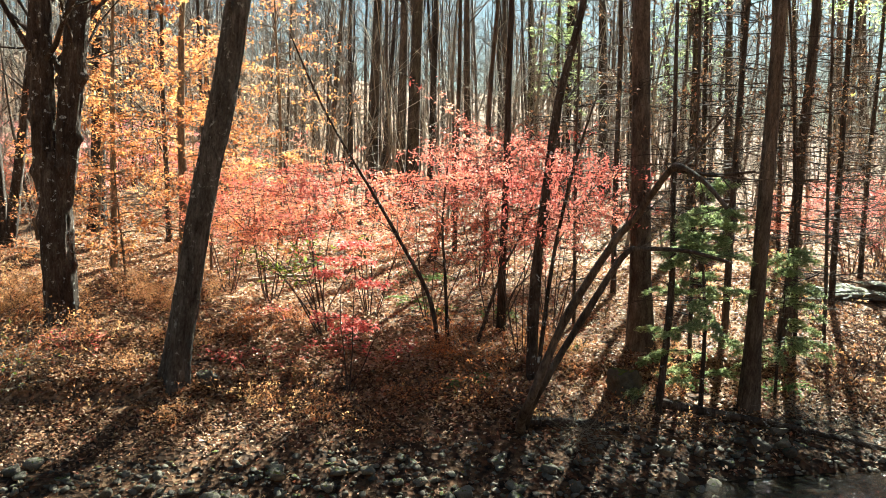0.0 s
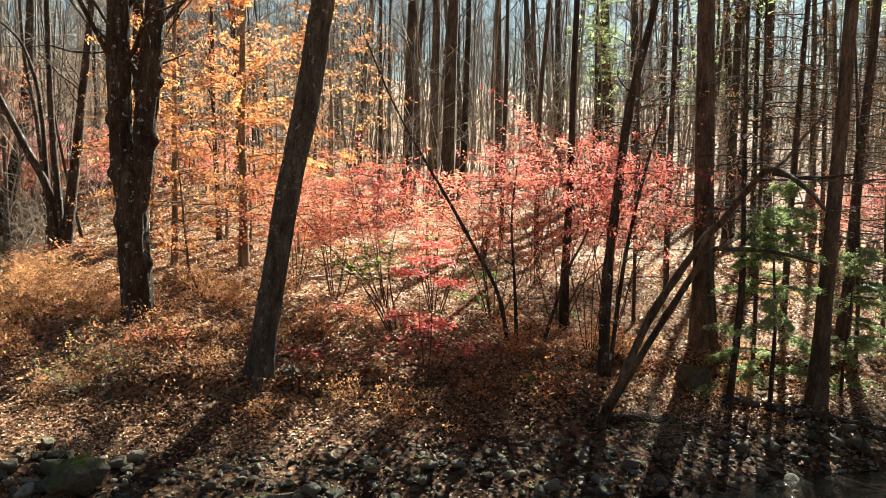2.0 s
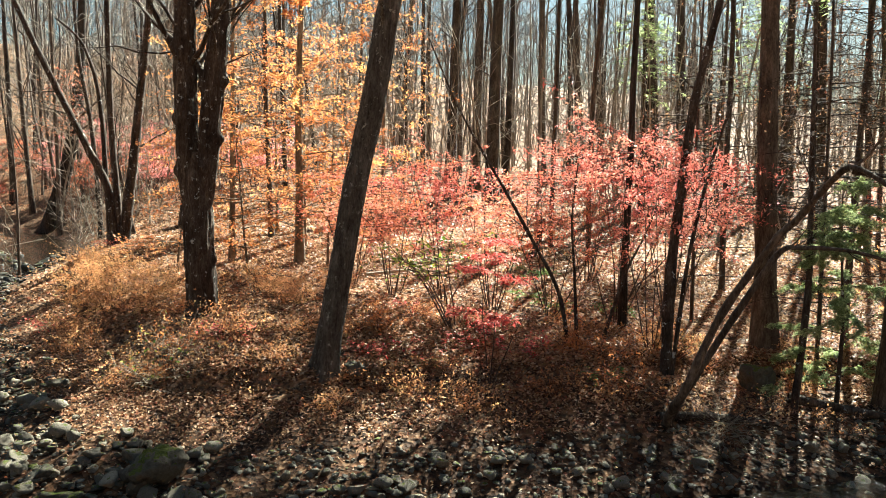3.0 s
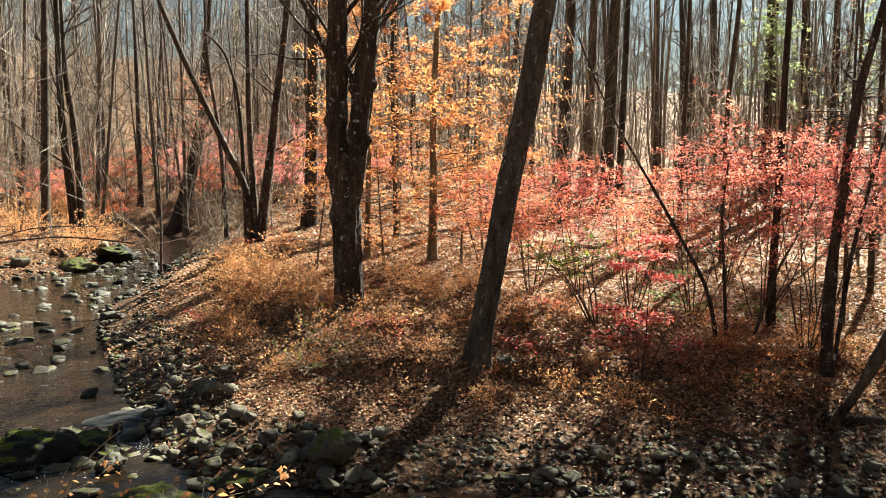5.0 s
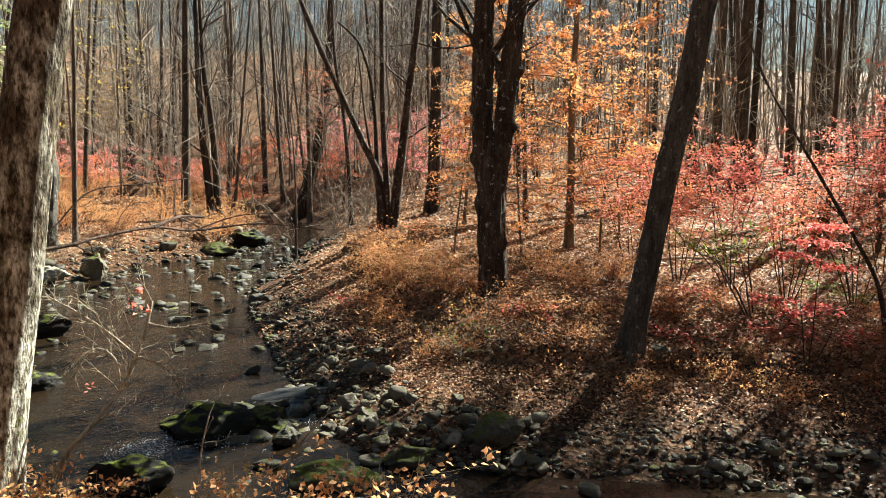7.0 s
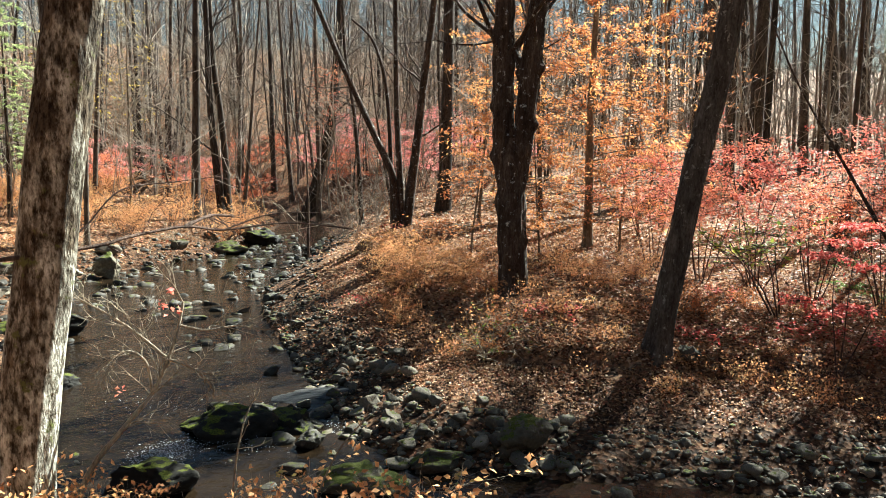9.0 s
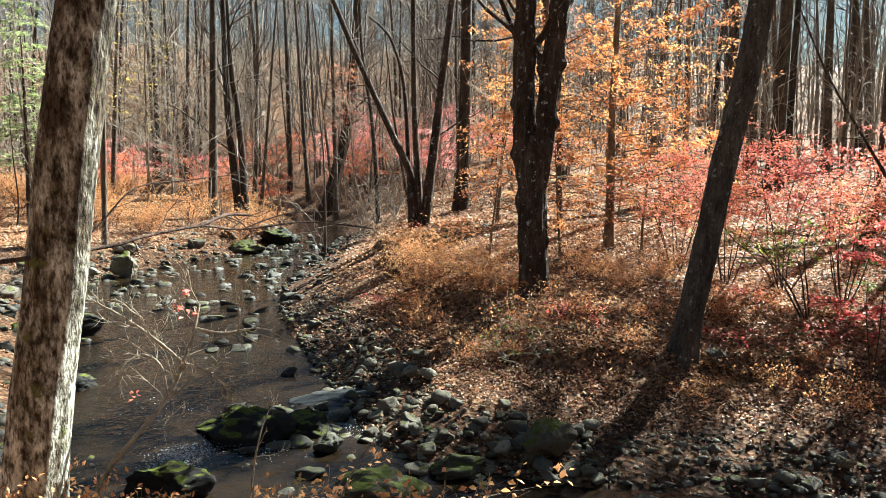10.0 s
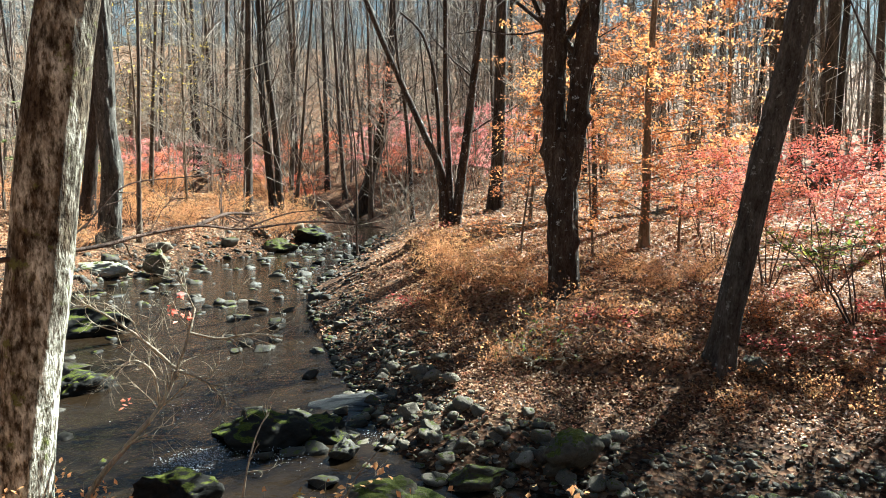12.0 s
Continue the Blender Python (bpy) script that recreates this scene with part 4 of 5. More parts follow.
beech(-5.85, 15.7, 10, 0.1, 3.1, 19000, 0.8, 41, "slender beech with level sprays of copper-orange leaves")
beech(-7.44, 15.94, 8, 0.075, 2.0, 7000, 1.0, 42, "slender young beech with copper-orange leaves", (0.01, 0))
beech(-4.6, 18.6, 7.5, 0.06, 2.2, 3600, 0.6, 43, "young beech holding golden-orange leaves", (0.0, 0))
beech(-5.1, 15.2, 3.4, 0.03, 1.5, 2600, 0.4, 61, "young beech sapling with golden leaves low on the slope", (0.03, 0))
beech(-6.7, 14.9, 3.0, 0.028, 1.3, 1900, 0.4, 62, "young beech sapling with golden leaves low on the slope", (-0.03, 0))
beech(-8.3, 15.1, 3.4, 0.028, 1.3, 2200, 0.4, 63, "young beech sapling with golden leaves low on the slope", (0.02, 0))
beech(-6.2, 17.3, 5.0, 0.035, 1.7, 3200, 0.5, 64, "young beech holding golden-orange leaves", (0.0, 0))
beech(-4.9, 16.6, 4.2, 0.03, 1.4, 1300, 0.4, 65, "young beech sapling with golden leaves low on the slope", (-0.02, 0))
beech(-9.6, 19.5, 6.5, 0.05, 1.8, 3500, 0.6, 44, "young beech holding golden-orange leaves", (0.02, 0))


beech(-25, 20.5, 9, 0.07, 2.6, 260, 3.5, 45, "young tree with sparse yellow leaves beyond the brook", (0, 0), M_YELLOW, 0.1)
beech(-29, 27, 10, 0.07, 2.8, 260, 3.5, 46, "young tree with sparse yellow leaves beyond the brook", (0, 0), M_YELLOW, 0.1)
beech(12.5, 21.5, 9, 0.07, 2.6, 350, 4, 47, "young tree with sparse yellow leaves in the wood", (0, 0), M_YELLOW, 0.1)
beech(-24.5, 36, 8.5, 0.06, 1.9, 1100, 5, 48, "slim young tree with orange-red leaves beyond the brook", (0, 0), M_RED_GOLD, 0.1)
beech(-8.6, 22.5, 6, 0.05, 2.0, 3600, 0.5, 49, "young beech holding golden-orange leaves", (0, 0))


# ---------------- shrubs ----------------
def shrub(name, label, category, seed, tall, wide, stems, twigs, leaves, leaf, mat, wood, flat=0.4, low=0.35, per_stem=9, where=None, stem_r=0.018, aspect=0.5, split=True, rise=0.3):
    r = np.random.default_rng(seed)
    t = thing(name, label, category, where)
    tb, tips = Tubes(), []
    for _ in range(stems):
        a = r.uniform(0, 6.28)
        out = wide / tall * (0.25 + 0.75 * r.random())
        ln = wander(r, (0.08 * math.cos(a), 0.08 * math.sin(a), -0.05), (out * math.cos(a), out * math.sin(a), 1), tall * (0.7 + 0.35 * r.random()), 8, 0.09, 0.0)
        own = Tubes() if split else tb
        own.add(ln, np.linspace(stem_r, stem_r * 0.25, 9), 5)
        if split:
            part("stem", own.mesh("stem", wood), t)
        for _ in range(per_stem):
            k = low + (1 - low) * r.random()
            q = ln[min(8, int(k * 8))]
            b = r.uniform(0, 6.28)
            sub = wander(r, q, (math.cos(b), math.sin(b), rise), wide * (0.3 + 0.4 * r.random()), 4, 0.13, -0.05 * flat)
            tb.add(sub, np.linspace(stem_r * 0.4, stem_r * 0.12, 5), 3)
            tips.append(sub)
            for _ in range(twigs):
                w = sub[-1] - sub[0] + r.normal(0, 0.3 * wide, 3) * (1, 1, 0.25 - 0.15 * flat)
                tw = wander(r, sub[r.integers(1, 5)], w, wide * (0.15 + 0.22 * r.random()), 2, 0.15, 0)
                tb.add(tw, np.linspace(stem_r * 0.2, stem_r * 0.08, 3), 3)
                tips.append(tw)
    part("twiggery", tb.mesh("twiggery", wood), t, kind="stuff")
    if leaves:
        held = tips if leaves >= 2 * len(tips) else [tips[i] for i in r.permutation(len(tips))[:max(1, leaves // 2)]]
        v, f = leaf_cloud(r, along(r, held, max(2, leaves // len(tips)), leaf * 0.45), leaf, aspect, 0.25, flat)
        part("foliage", raw_mesh("foliage", v, f, mat), t, kind="stuff")
    return t


rng = np.random.default_rng(61)


def stand(src, x, y, s, label="", high=1.0):
    ob = copy_thing(src, leaning(x, y, (0, 0), (s, s, s * high), rng.uniform(0, 6.28), 0.03))
    return tagged(ob, label)


REDS = [shrub("shrub", "spreading shrub with pinkish-red leaves in layers", "shrub", 70 + i, 2.75, 1.75, 7, 4, 4100, 0.056, (M_RED, M_RED_GOLD, M_RED)[i], M_TWIG_DARK, 0.72, 0.6, 8,
              where=Matrix.Translation((-4 + 4 * i, -45, 1.9)), rise=0.05, stem_r=0.012) for i in range(3)]
for x, y, s, k, h in [(-4.3, 13.9, 0.9, 1, 1.1), (-3.4, 13.4, 0.95, 1, 1.2), (-2.5, 13.4, 1.0, 0, 1.25), (-1.6, 13.2, 0.92, 1, 1.25), (-0.6, 13.1, 0.95, 1, 1.2),
                      (0.5, 13.2, 1.0, 0, 1.55), (1.5, 13.4, 0.95, 2, 1.45), (0.9, 11.6, 0.8, 2, 1.75), (0.2, 15.7, 1.05, 2, 1.35)]:
    stand(REDS[k], x, y, s, high=h)
REDS_FAR = [shrub("shrub", "red-leaved shrub beyond the brook", "shrub", 170 + i, 2.75, 1.75, 6, 3, 2600, 0.085, (M_PINK, M_RED_GOLD)[i], M_TWIG_DARK, 0.7, 0.5, 6,
                  where=Matrix.Translation((9 + 4 * i, -48, 1.9)), rise=0.05, split=False) for i in range(2)]


def tiered(x, y, seed, stems, tiers):
    """A slim young shrub: thin stems that carry flat sprays of leaves, one over another."""
    r = np.random.default_rng(seed)
    z0 = ground_at(x, y)
    t = thing("shrub", "slim young shrub with bright red leaves in tiers", "shrub")
    for dx, dy, h in stems:
        one = Tubes()
        one.add(wander(r, (x, y, z0 - 0.05), (dx, dy, h), math.sqrt(dx * dx + dy * dy + h * h), 8, 0.05), np.linspace(0.012, 0.004, 9), 6)
        part("stem", one.mesh("stem", M_TWIG_DARK), t)
    tb, tips = Tubes(), []
    for dx, dy, z, reach in tiers:
        for i in range(9):
            a = i * 0.7 + r.normal(0, 0.2)
            sub = wander(r, (x + dx, y + dy, z), (math.cos(a), math.sin(a), 0.12), reach * r.uniform(0.6, 1.1), 5, 0.08, -0.08)
            tb.add(sub, np.linspace(0.005, 0.002, 6), 3)
            tips.append(sub[2:])
            for _ in range(3):
                tips.append(wander(r, sub[r.integers(1, 5)], (*r.normal(0, 1, 2), -0.1), reach * 0.35, 3, 0.1, -0.06))
    part("twiggery", tb.mesh("twiggery", M_TWIG_DARK), t, kind="stuff")
    v, f = leaf_cloud(r, along(r, tips, 5, 0.02), 0.075, 0.4, 0.45, 0.55)
    part("foliage", raw_mesh("foliage", v, f, M_SCARLET), t, "red leaves in flat drooping sprays", "stuff")
    return t


tiered(-1.5, 10.4, 76, [(0.1, -0.35, 1.75), (-0.25, -0.1, 1.4), (0.3, 0.1, 1.2)], [(0.12, -0.35, 2.72, 0.32), (0.0, -0.3, 2.5, 0.38), (-0.3, -0.1, 2.3, 0.36), (0.3, 0.05, 2.15, 0.34), (0.1, 0.0, 1.62, 0.34), (-0.45, 0.8, 1.52, 0.4), (-0.1, 0.6, 1.42, 0.36)])
for x, y, s in [(9.4, 19.5, 1.0), (10.6, 20.5, 1.1), (8.6, 21, 0.9), (11.8, 19.5, 0.9)]:
    stand(REDS[rng.integers(3)], x, y, s)
for x, y, s in [(-36, 31, 1.3), (-38, 33, 1.3), (-33, 36, 1.3), (-35.5, 40, 1.3), (-30, 38, 1.2), (-25, 41, 1.4), (-23, 43, 1.4), (-21, 40, 1.3), (-19, 38, 1.3), (-17.5, 41, 1.4),
                (-20, 45, 1.4), (-15, 38, 1.3), (-27, 45, 1.4), (-31, 47, 1.4), (-13, 36, 1.2), (-40, 38, 1.3), (-28, 47, 1.5), (-26, 49, 1.5), (-24, 46, 1.4), (-22.5, 48, 1.5), (-30, 50, 1.5), (-38, 50, 1.5), (-36, 52, 1.4), (-45, 49, 1.4), (-43, 52, 1.4)]:
    stand(REDS_FAR[rng.integers(2)], x, y, s, "red-leaved shrub beyond the brook")

AMBER_FAR = shrub("shrub", "clump of amber undergrowth beyond the brook", "shrub", 180, 0.95, 0.8, 11, 2, 3000, 0.024, M_AMBER, M_TWIG_DARK, 0.2, 0.15, 6,
                  Matrix.Translation((6, -44, 1.9)), 0.008, 0.55, False, 0.6)
AMBER = [shrub("shrub", "low twiggy shrub with fine amber leaves", "shrub", 80 + i, 0.95, 0.8, 13, 2, 3000, 0.03, M_AMBER, M_TWIG_DARK, 0.2, 0.2, 7,
               Matrix.Translation((-4 + 3 * i, -42, 1.9)), 0.005, 0.55, False, 0.6) for i in range(3)]
for x, y, s in [(-9.3, 13.3, 1.1), (-8.5, 12.8, 1.0), (-7.7, 12.5, 0.9), (-8.9, 14.2, 1.1), (-9.9, 14.6, 1.0), (-7.9, 13.5, 1.0), (-10.3, 15.4, 1.0), (-5.4, 13.0, 0.7), (-4.9, 12.6, 0.65),
                (-5.9, 13.4, 0.9), (-4.5, 13.2, 0.8), (-6.9, 12.9, 0.8), (-8.8, 12.0, 0.75)]:
    stand(AMBER[rng.integers(3)], x, y, s, high=0.85)
for _ in range(42):
    x, y = rng.uniform(-38, -19), rng.uniform(20, 38)
    if not inside(np.array([x]), np.array([y]), STREAM)[0] and x < -0.62 * y - 6:
        stand(AMBER_FAR, x, y, 1.35 + 0.5 * rng.random(), "clump of amber undergrowth beyond the brook")

# ---------------- smaller trees and stems ----------------
def stem_tree(name, label, category, lines, mat, seed, twig=0.8, twigs=5, sides=10):
    """A thing of a few stems, each (points, radius at the foot, radius at the tip), with fine side twigs."""
    r = np.random.default_rng(seed)
    t = thing(name, label, category)
    tb = Tubes()
    for i, (pts, r0, r1) in enumerate(lines):
        ln = hero_line(pts, 6 * len(pts))
        one = Tubes()
        one.add(ln, np.linspace(r0, r1, len(ln)) * (1 + 0.06 * r.normal(size=len(ln))), sides, 0.05, r)
        part("trunk" if i == 0 else "limb", one.mesh("limb", mat), t)
        if twigs:
            branch_out(r, tb, ln, r1 * 0.7 + 0.004, twigs, twig, 0.8, 2, 4, 0.03, None, 0.3, 0.2, 5, 0.55)
    if twigs:
        part("twiggery", tb.mesh("twiggery", mat), t, kind="stuff")
    return t


def grown(label, lines, mat, seed, limb=2.6, limbs=9, low=0.45):
    """A tree of a few long stems with limbs and twigs on their upper reach."""
    r = np.random.default_rng(seed)
    t = thing("tree", label, "tree")
    tb = Tubes()
    for i, (pts, r0, r1) in enumerate(lines):
        ln = hero_line(pts, 8 * len(pts))
        k = np.linspace(0, 1, len(ln))
        one = Tubes()
        one.add(ln, (r0 + (r1 - r0) * k) * (1 + 0.5 * np.exp(-k * 25) * (i == 0)) * (1 + 0.03 * r.normal(size=len(ln))), 12, 0.04, r)
        part("trunk" if i == 0 else "limb", one.mesh("limb", mat), t)
        branch_out(r, tb, ln, r1 * 0.6, limbs, limb, 0.8, 3, 4, 0.05, None, low, 0.16, 5, 0.55)
    part("crown", tb.mesh("crown", mat), t, kind="stuff")
    return t


grown("bare tree leaning over the upper brook", [([(-26.4, 38.0, -0.2), (-25.6, 38.3, 2.7), (-25.0, 38.5, 5.5), (-24.7, 38.6, 8.3), (-24.5, 38.6, 11), (-24.3, 38.7, 16)], 0.4, 0.16)], M_BARK_GREY, 231, 4, 10, 0.35)
grown("thin dark tree leaning a little beside the upper brook", [([(-18.7, 30.1, 0.5), (-18.85, 30.1, 3.1), (-19.1, 30.1, 5.6), (-19.5, 30.0, 8.4), (-19.7, 30.0, 13)], 0.11, 0.05)], M_BARK_DARK, 232, 2.4, 9, 0.4)
grown("slim dark tree in a cluster on a knoll, leaning far over", [([(-11.75, 18.82, 1.2), (-11.92, 18.85, 2.9), (-12.4, 18.75, 4.0), (-12.95, 18.6, 5.2), (-13.8, 18.4, 7.1), (-14.9, 18.1, 10), (-15.8, 18, 13)], 0.11, 0.05)], M_BARK_DARK, 233, 2.6, 11, 0.4)
grown("slim dark tree in a cluster on a knoll", [([(-11.6, 18.9, 1.2), (-11.75, 18.9, 3.1), (-11.85, 18.9, 4.7), (-11.9, 18.9, 7.7), (-11.95, 18.9, 13)], 0.105, 0.05)], M_BARK_DARK, 234, 2.6, 9, 0.35)
grown("slim dark tree in a cluster on a knoll, leaning outwards", [([(-11.5, 18.75, 1.2), (-11.38, 18.85, 2.7), (-11.25, 18.95, 4.0), (-11.1, 19.05, 5.6), (-10.85, 19.1, 7.7), (-10.4, 19.2, 12)], 0.15, 0.07)], M_BARK_DARK, 235, 2.6, 9, 0.4)
grown("thin dark stem in a cluster on a knoll, bending over", [([(-11.95, 18.95, 1.2), (-12.05, 18.95, 3.4), (-12.15, 18.95, 5.0), (-12.3, 18.9, 6.0), (-12.6, 18.8, 6.8), (-13.1, 18.6, 7.3)], 0.07, 0.025)], M_BARK_DARK, 236, 1.6, 7, 0.5)
t = thing("tree", "pale twisted dead trunk on the far bank", "tree")
pts = [(-22.65, 17.0, 0.3), (-22.5, 17.0, 1.6), (-22.42, 17.05, 3.0), (-22.52, 17.0, 4.7), (-22.5, 17.0, 6.5), (-22.65, 17.0, 11)]
part("trunk", hero_trunk(pts, [0.4, 0.31, 0.3, 0.27, 0.26, 0.16], M_BARK_SMOOTH, 7, sides=40, rings=150, ridge=0.14, flare=0.45, knobs=((4.8, 0.3, 0.25, 0.3), (2.6, 3.0, 0.2, 0.25))), t)
crown(t, np.random.default_rng(237), hero_line(pts, 20), 0.06, 6, 2.5, 0.7, M_BARK_SMOOTH)


stem_tree("tree", "bent bare tree arching low over the brook", "tree", [
    ([(0.8, 9.75, 0.35), (0.76, 9.3, 0.7), (0.86, 8.96, 1.11), (1.19, 8.87, 2.02), (1.64, 8.59, 2.92), (1.82, 8.43, 3.19), (2.04, 7.99, 3.68), (2.09, 7.69, 3.73), (2.24, 7.39, 3.58), (2.37, 7.17, 3.36)], 0.062, 0.018),
    ([(0.82, 9.8, 0.35), (0.95, 9.2, 1.08), (1.47, 9.1, 2.09), (1.86, 9.09, 2.75), (2.09, 9.02, 2.83), (2.49, 8.74, 2.84), (2.91, 8.57, 2.74)], 0.052, 0.016),
    ([(2.06, 7.72, 3.7), (2.38, 7.61, 3.66), (2.69, 7.43, 3.7)], 0.025, 0.012),
    ([(2.02, 8.0, 3.66), (2.23, 7.91, 3.82), (2.4, 7.85, 4.08), (2.57, 7.78, 4.3)], 0.02, 0.008)], M_BARK_GREY, 201, 0.8, 5)
stem_tree("tree", "slim dark tree with a thin companion stem", "tree", [
    ([(0.98, 10.84, 0.7), (1.0, 10.98, 2.12), (1.11, 11.11, 3.34), (1.27, 11.25, 4.72), (1.59, 11.42, 6.19), (1.9, 11.6, 8.5)], 0.085, 0.04),
    ([(1.06, 10.82, 0.8), (1.23, 10.93, 2.46), (1.49, 10.98, 3.83), (1.78, 11.1, 4.79)], 0.035, 0.012)], M_BARK_DARK, 202, 1.3, 8)
stem_tree("sapling", "thin dark sapling arching sideways among shrubs", "sapling", [
    ([(-0.36, 11.7, 0.95), (-0.53, 11.74, 1.79), (-0.95, 11.68, 2.58), (-1.4, 11.62, 3.35), (-1.66, 11.54, 3.77), (-2.15, 11.49, 4.61), (-2.6, 11.4, 5.6)], 0.036, 0.01)], M_BARK_DARK, 203, 1.0, 7)
stem_tree("sapling", "thin upright bare stem among shrubs", "sapling", [([(-0.22, 11.7, 0.95), (-0.3, 11.79, 2.15), (-0.36, 11.86, 2.93), (-0.3, 11.9, 3.8)], 0.03, 0.01)], M_BARK_DARK, 204, 0.7, 6)
stem_tree("sapling", "thin slanting bare stem among shrubs", "sapling", [([(0.2, 12.1, 0.95), (0.44, 12.21, 1.75), (0.6, 12.27, 2.21), (0.82, 12.33, 2.66), (1.1, 12.4, 3.4)], 0.03, 0.01)], M_BARK_DARK, 205, 0.7, 6)
stem_tree("stump", "leaning broken dark stump among shrubs", "stump", [([(-0.96, 17.82, 1.4), (-0.8, 17.9, 2.0), (-0.66, 17.95, 2.6)], 0.11, 0.08)], M_BARK_DARK, 206, 0, 0)
stem_tree("tree", "thin dead conifer with bare side twigs", "tree", [([(2.73, 10.74, 0.35), (2.85, 10.88, 1.72), (2.88, 10.94, 2.35), (2.87, 11.06, 3.54), (2.86, 11.2, 4.98), (2.85, 11.3, 6.5)], 0.055, 0.02)], M_BARK_DARK, 207, 0.8, 26)
stem_tree("snag", "broken-topped dead trunk in the wood", "tree", [([(-47.1, 50.5, 1.7), (-47.1, 50.5, 5), (-47.0, 50.5, 8.6)], 0.26, 0.22)], M_BARK_GREY, 208, 0, 0)
stem_tree("snag", "pale broken-topped dead trunk beyond the brook", "tree", [([(-39.6, 33.7, 1.2), (-39.6, 33.7, 4), (-39.5, 33.8, 8.2)], 0.18, 0.15)], M_BARK_BEECH, 209, 0, 0)


def dead_boughs(x, y, low, high, reach, n, seed, label, lean=(-0.02, 0.0), live=True, dense=60):
    """A conifer's dead lower boughs: level, forked and twiggy."""
    r = np.random.default_rng(seed)
    t = thing("tree", label, "tree", leaning(x, y, lean, (1, 1, 1)))
    trunk = Tubes()
    ln = wander(r, (0, 0, 0), (0, 0, 1), high + 3, 10, 0.015)
    trunk.add(ln, np.linspace(0.065, 0.03, 11) if live else np.linspace(0.035, 0.012, 11), 9, 0.03, r)
    part("trunk", trunk.mesh("trunk", M_BARK_GREY), t)
    tb, held = Tubes(), []
    for _ in range(n):
        a, z = r.uniform(0, 6.28), r.uniform(low, high)
        p = ln[min(9, int(z / (high + 3) * 10))] * (1, 1, 0) + (0, 0, z)
        sub = wander(r, p, (math.cos(a), math.sin(a), 0.1), reach * r.uniform(0.5, 1.1), 6, 0.09, -0.03)
        tb.add(sub, np.linspace(0.011, 0.003, 7), 4)
        for _ in range(8):
            w = (sub[-1] - sub[0]) + r.normal(0, 0.6 * reach, 3) * (1, 1, 0.35)
            tw = wander(r, sub[r.integers(1, 7)], w, reach * r.uniform(0.15, 0.45), 3, 0.15, -0.02)
            tb.add(tw, np.linspace(0.004, 0.002, 4), 3)
        if z > 0.45 * high:
            held.append(tw)
    v, f = leaf_cloud(r, along(r, held, 14, 0.07), 0.06, 0.45, 0.3, 0.2)
    part("foliage", raw_mesh("foliage", v, f, M_LITTER), t, "few withered brown leaves", "stuff")
    part("crown", tb.mesh("crown", M_BARK_GREY), t, "dead grey twiggy boughs", "stuff")
    if not live:
        return t
    # needle crown added over the dead boughs to cast shade on the ground
    top = []
    for _ in range(70):
        a, z = r.uniform(0, 6.28), r.uniform(high, high + 5)
        sub = wander(r, (0, 0, z), (math.cos(a), math.sin(a), 0.1), reach * 1.3 * r.uniform(0.4, 1) * (1.15 - (z - high) / 6), 5, 0.08, -0.05)
        top.append(sub)
    v, f = leaf_cloud(r, along(r, top, dense, 0.16), 0.13, 0.35, 0.2, 0.6)
    part("foliage", raw_mesh("foliage", v, f, M_NEEDLE), t, "green needles added high in the crown for shade", "stuff")
    return t


for x, y, low, high, seed in [(3.0, 16.0, 1.5, 7.5, 210), (5.0, 16.8, 1.5, 7, 211), (7.2, 15.6, 1.2, 6.5, 213), (4.6, 13.9, 1.2, 6, 214), (9.2, 18.6, 1.5, 6, 215), (11.2, 17.2, 1.5, 5.5, 216), (8.4, 21.5, 2, 10.5, 217)]:
    dead_boughs(x, y, low, high, 1.9, 64, seed, "conifer with dead level twiggy boughs below an added shading crown")
for x, y, seed in [(3.5, 12.1, 221), (5.3, 12.6, 222), (1.9, 13.6, 223), (6.2, 13.6, 224)]:
    dead_boughs(x, y, 0.8, 5.0, 1.3, 50, seed, "thin dead conifer with brittle level twigs", live=False)

# ---------------- hemlock ----------------
def hemlock(x, y, tall, reach, seed, label, leaves, needle=0.05, low=0.5):
    r = np.random.default_rng(seed)
    t = thing("conifer", label, "conifer", leaning(x, y, (0, 0), (1, 1, 1)))
    line = wander(r, (0, 0, 0), (0, 0, 1), tall, 10, 0.02)
    one = Tubes()
    one.add(line, np.linspace(0.012 * tall, 0.004, 11), 8)
    part("trunk", one.mesh("trunk", M_BARK_DARK), t)
    tb, tips = Tubes(), []
    for i in range(int(tall * 13)):
        k = low / tall + (1 - low / tall) * r.random()
        p = line[min(9, int(k * 10))]
        p = p + (0, 0, (k * 10 % 1) * tall / 10)
        a = r.uniform(0, 6.28)
        sub = wander(r, p, (math.cos(a), math.sin(a), 0.25), reach * (1.1 - 0.85 * k) * (0.6 + 0.5 * r.random()), 6, 0.06, -0.1)
        tb.add(sub, np.linspace(0.01, 0.003, 7), 3)
        for _ in range(9):
            w = (sub[-1] - sub[0]) * 1.2 + r.normal(0, 0.4 * reach, 3) * (1, 1, 0.2)
            tw = wander(r, sub[r.integers(1, 7)], w, 0.12 + 0.2 * r.random(), 3, 0.1, -0.08)
            tb.add(tw, np.linspace(0.003, 0.0015, 4), 3)
            tips.append(tw)
    part("crown", tb.mesh("crown", M_BARK_DARK), t, kind="stuff")
    v, f = leaf_cloud(r, along(r, tips, max(4, leaves // len(tips)), 0.018), needle, 0.3, 0.2, 0.6)
    part("foliage", raw_mesh("foliage", v, f, M_NEEDLE), t, kind="stuff")
    return t


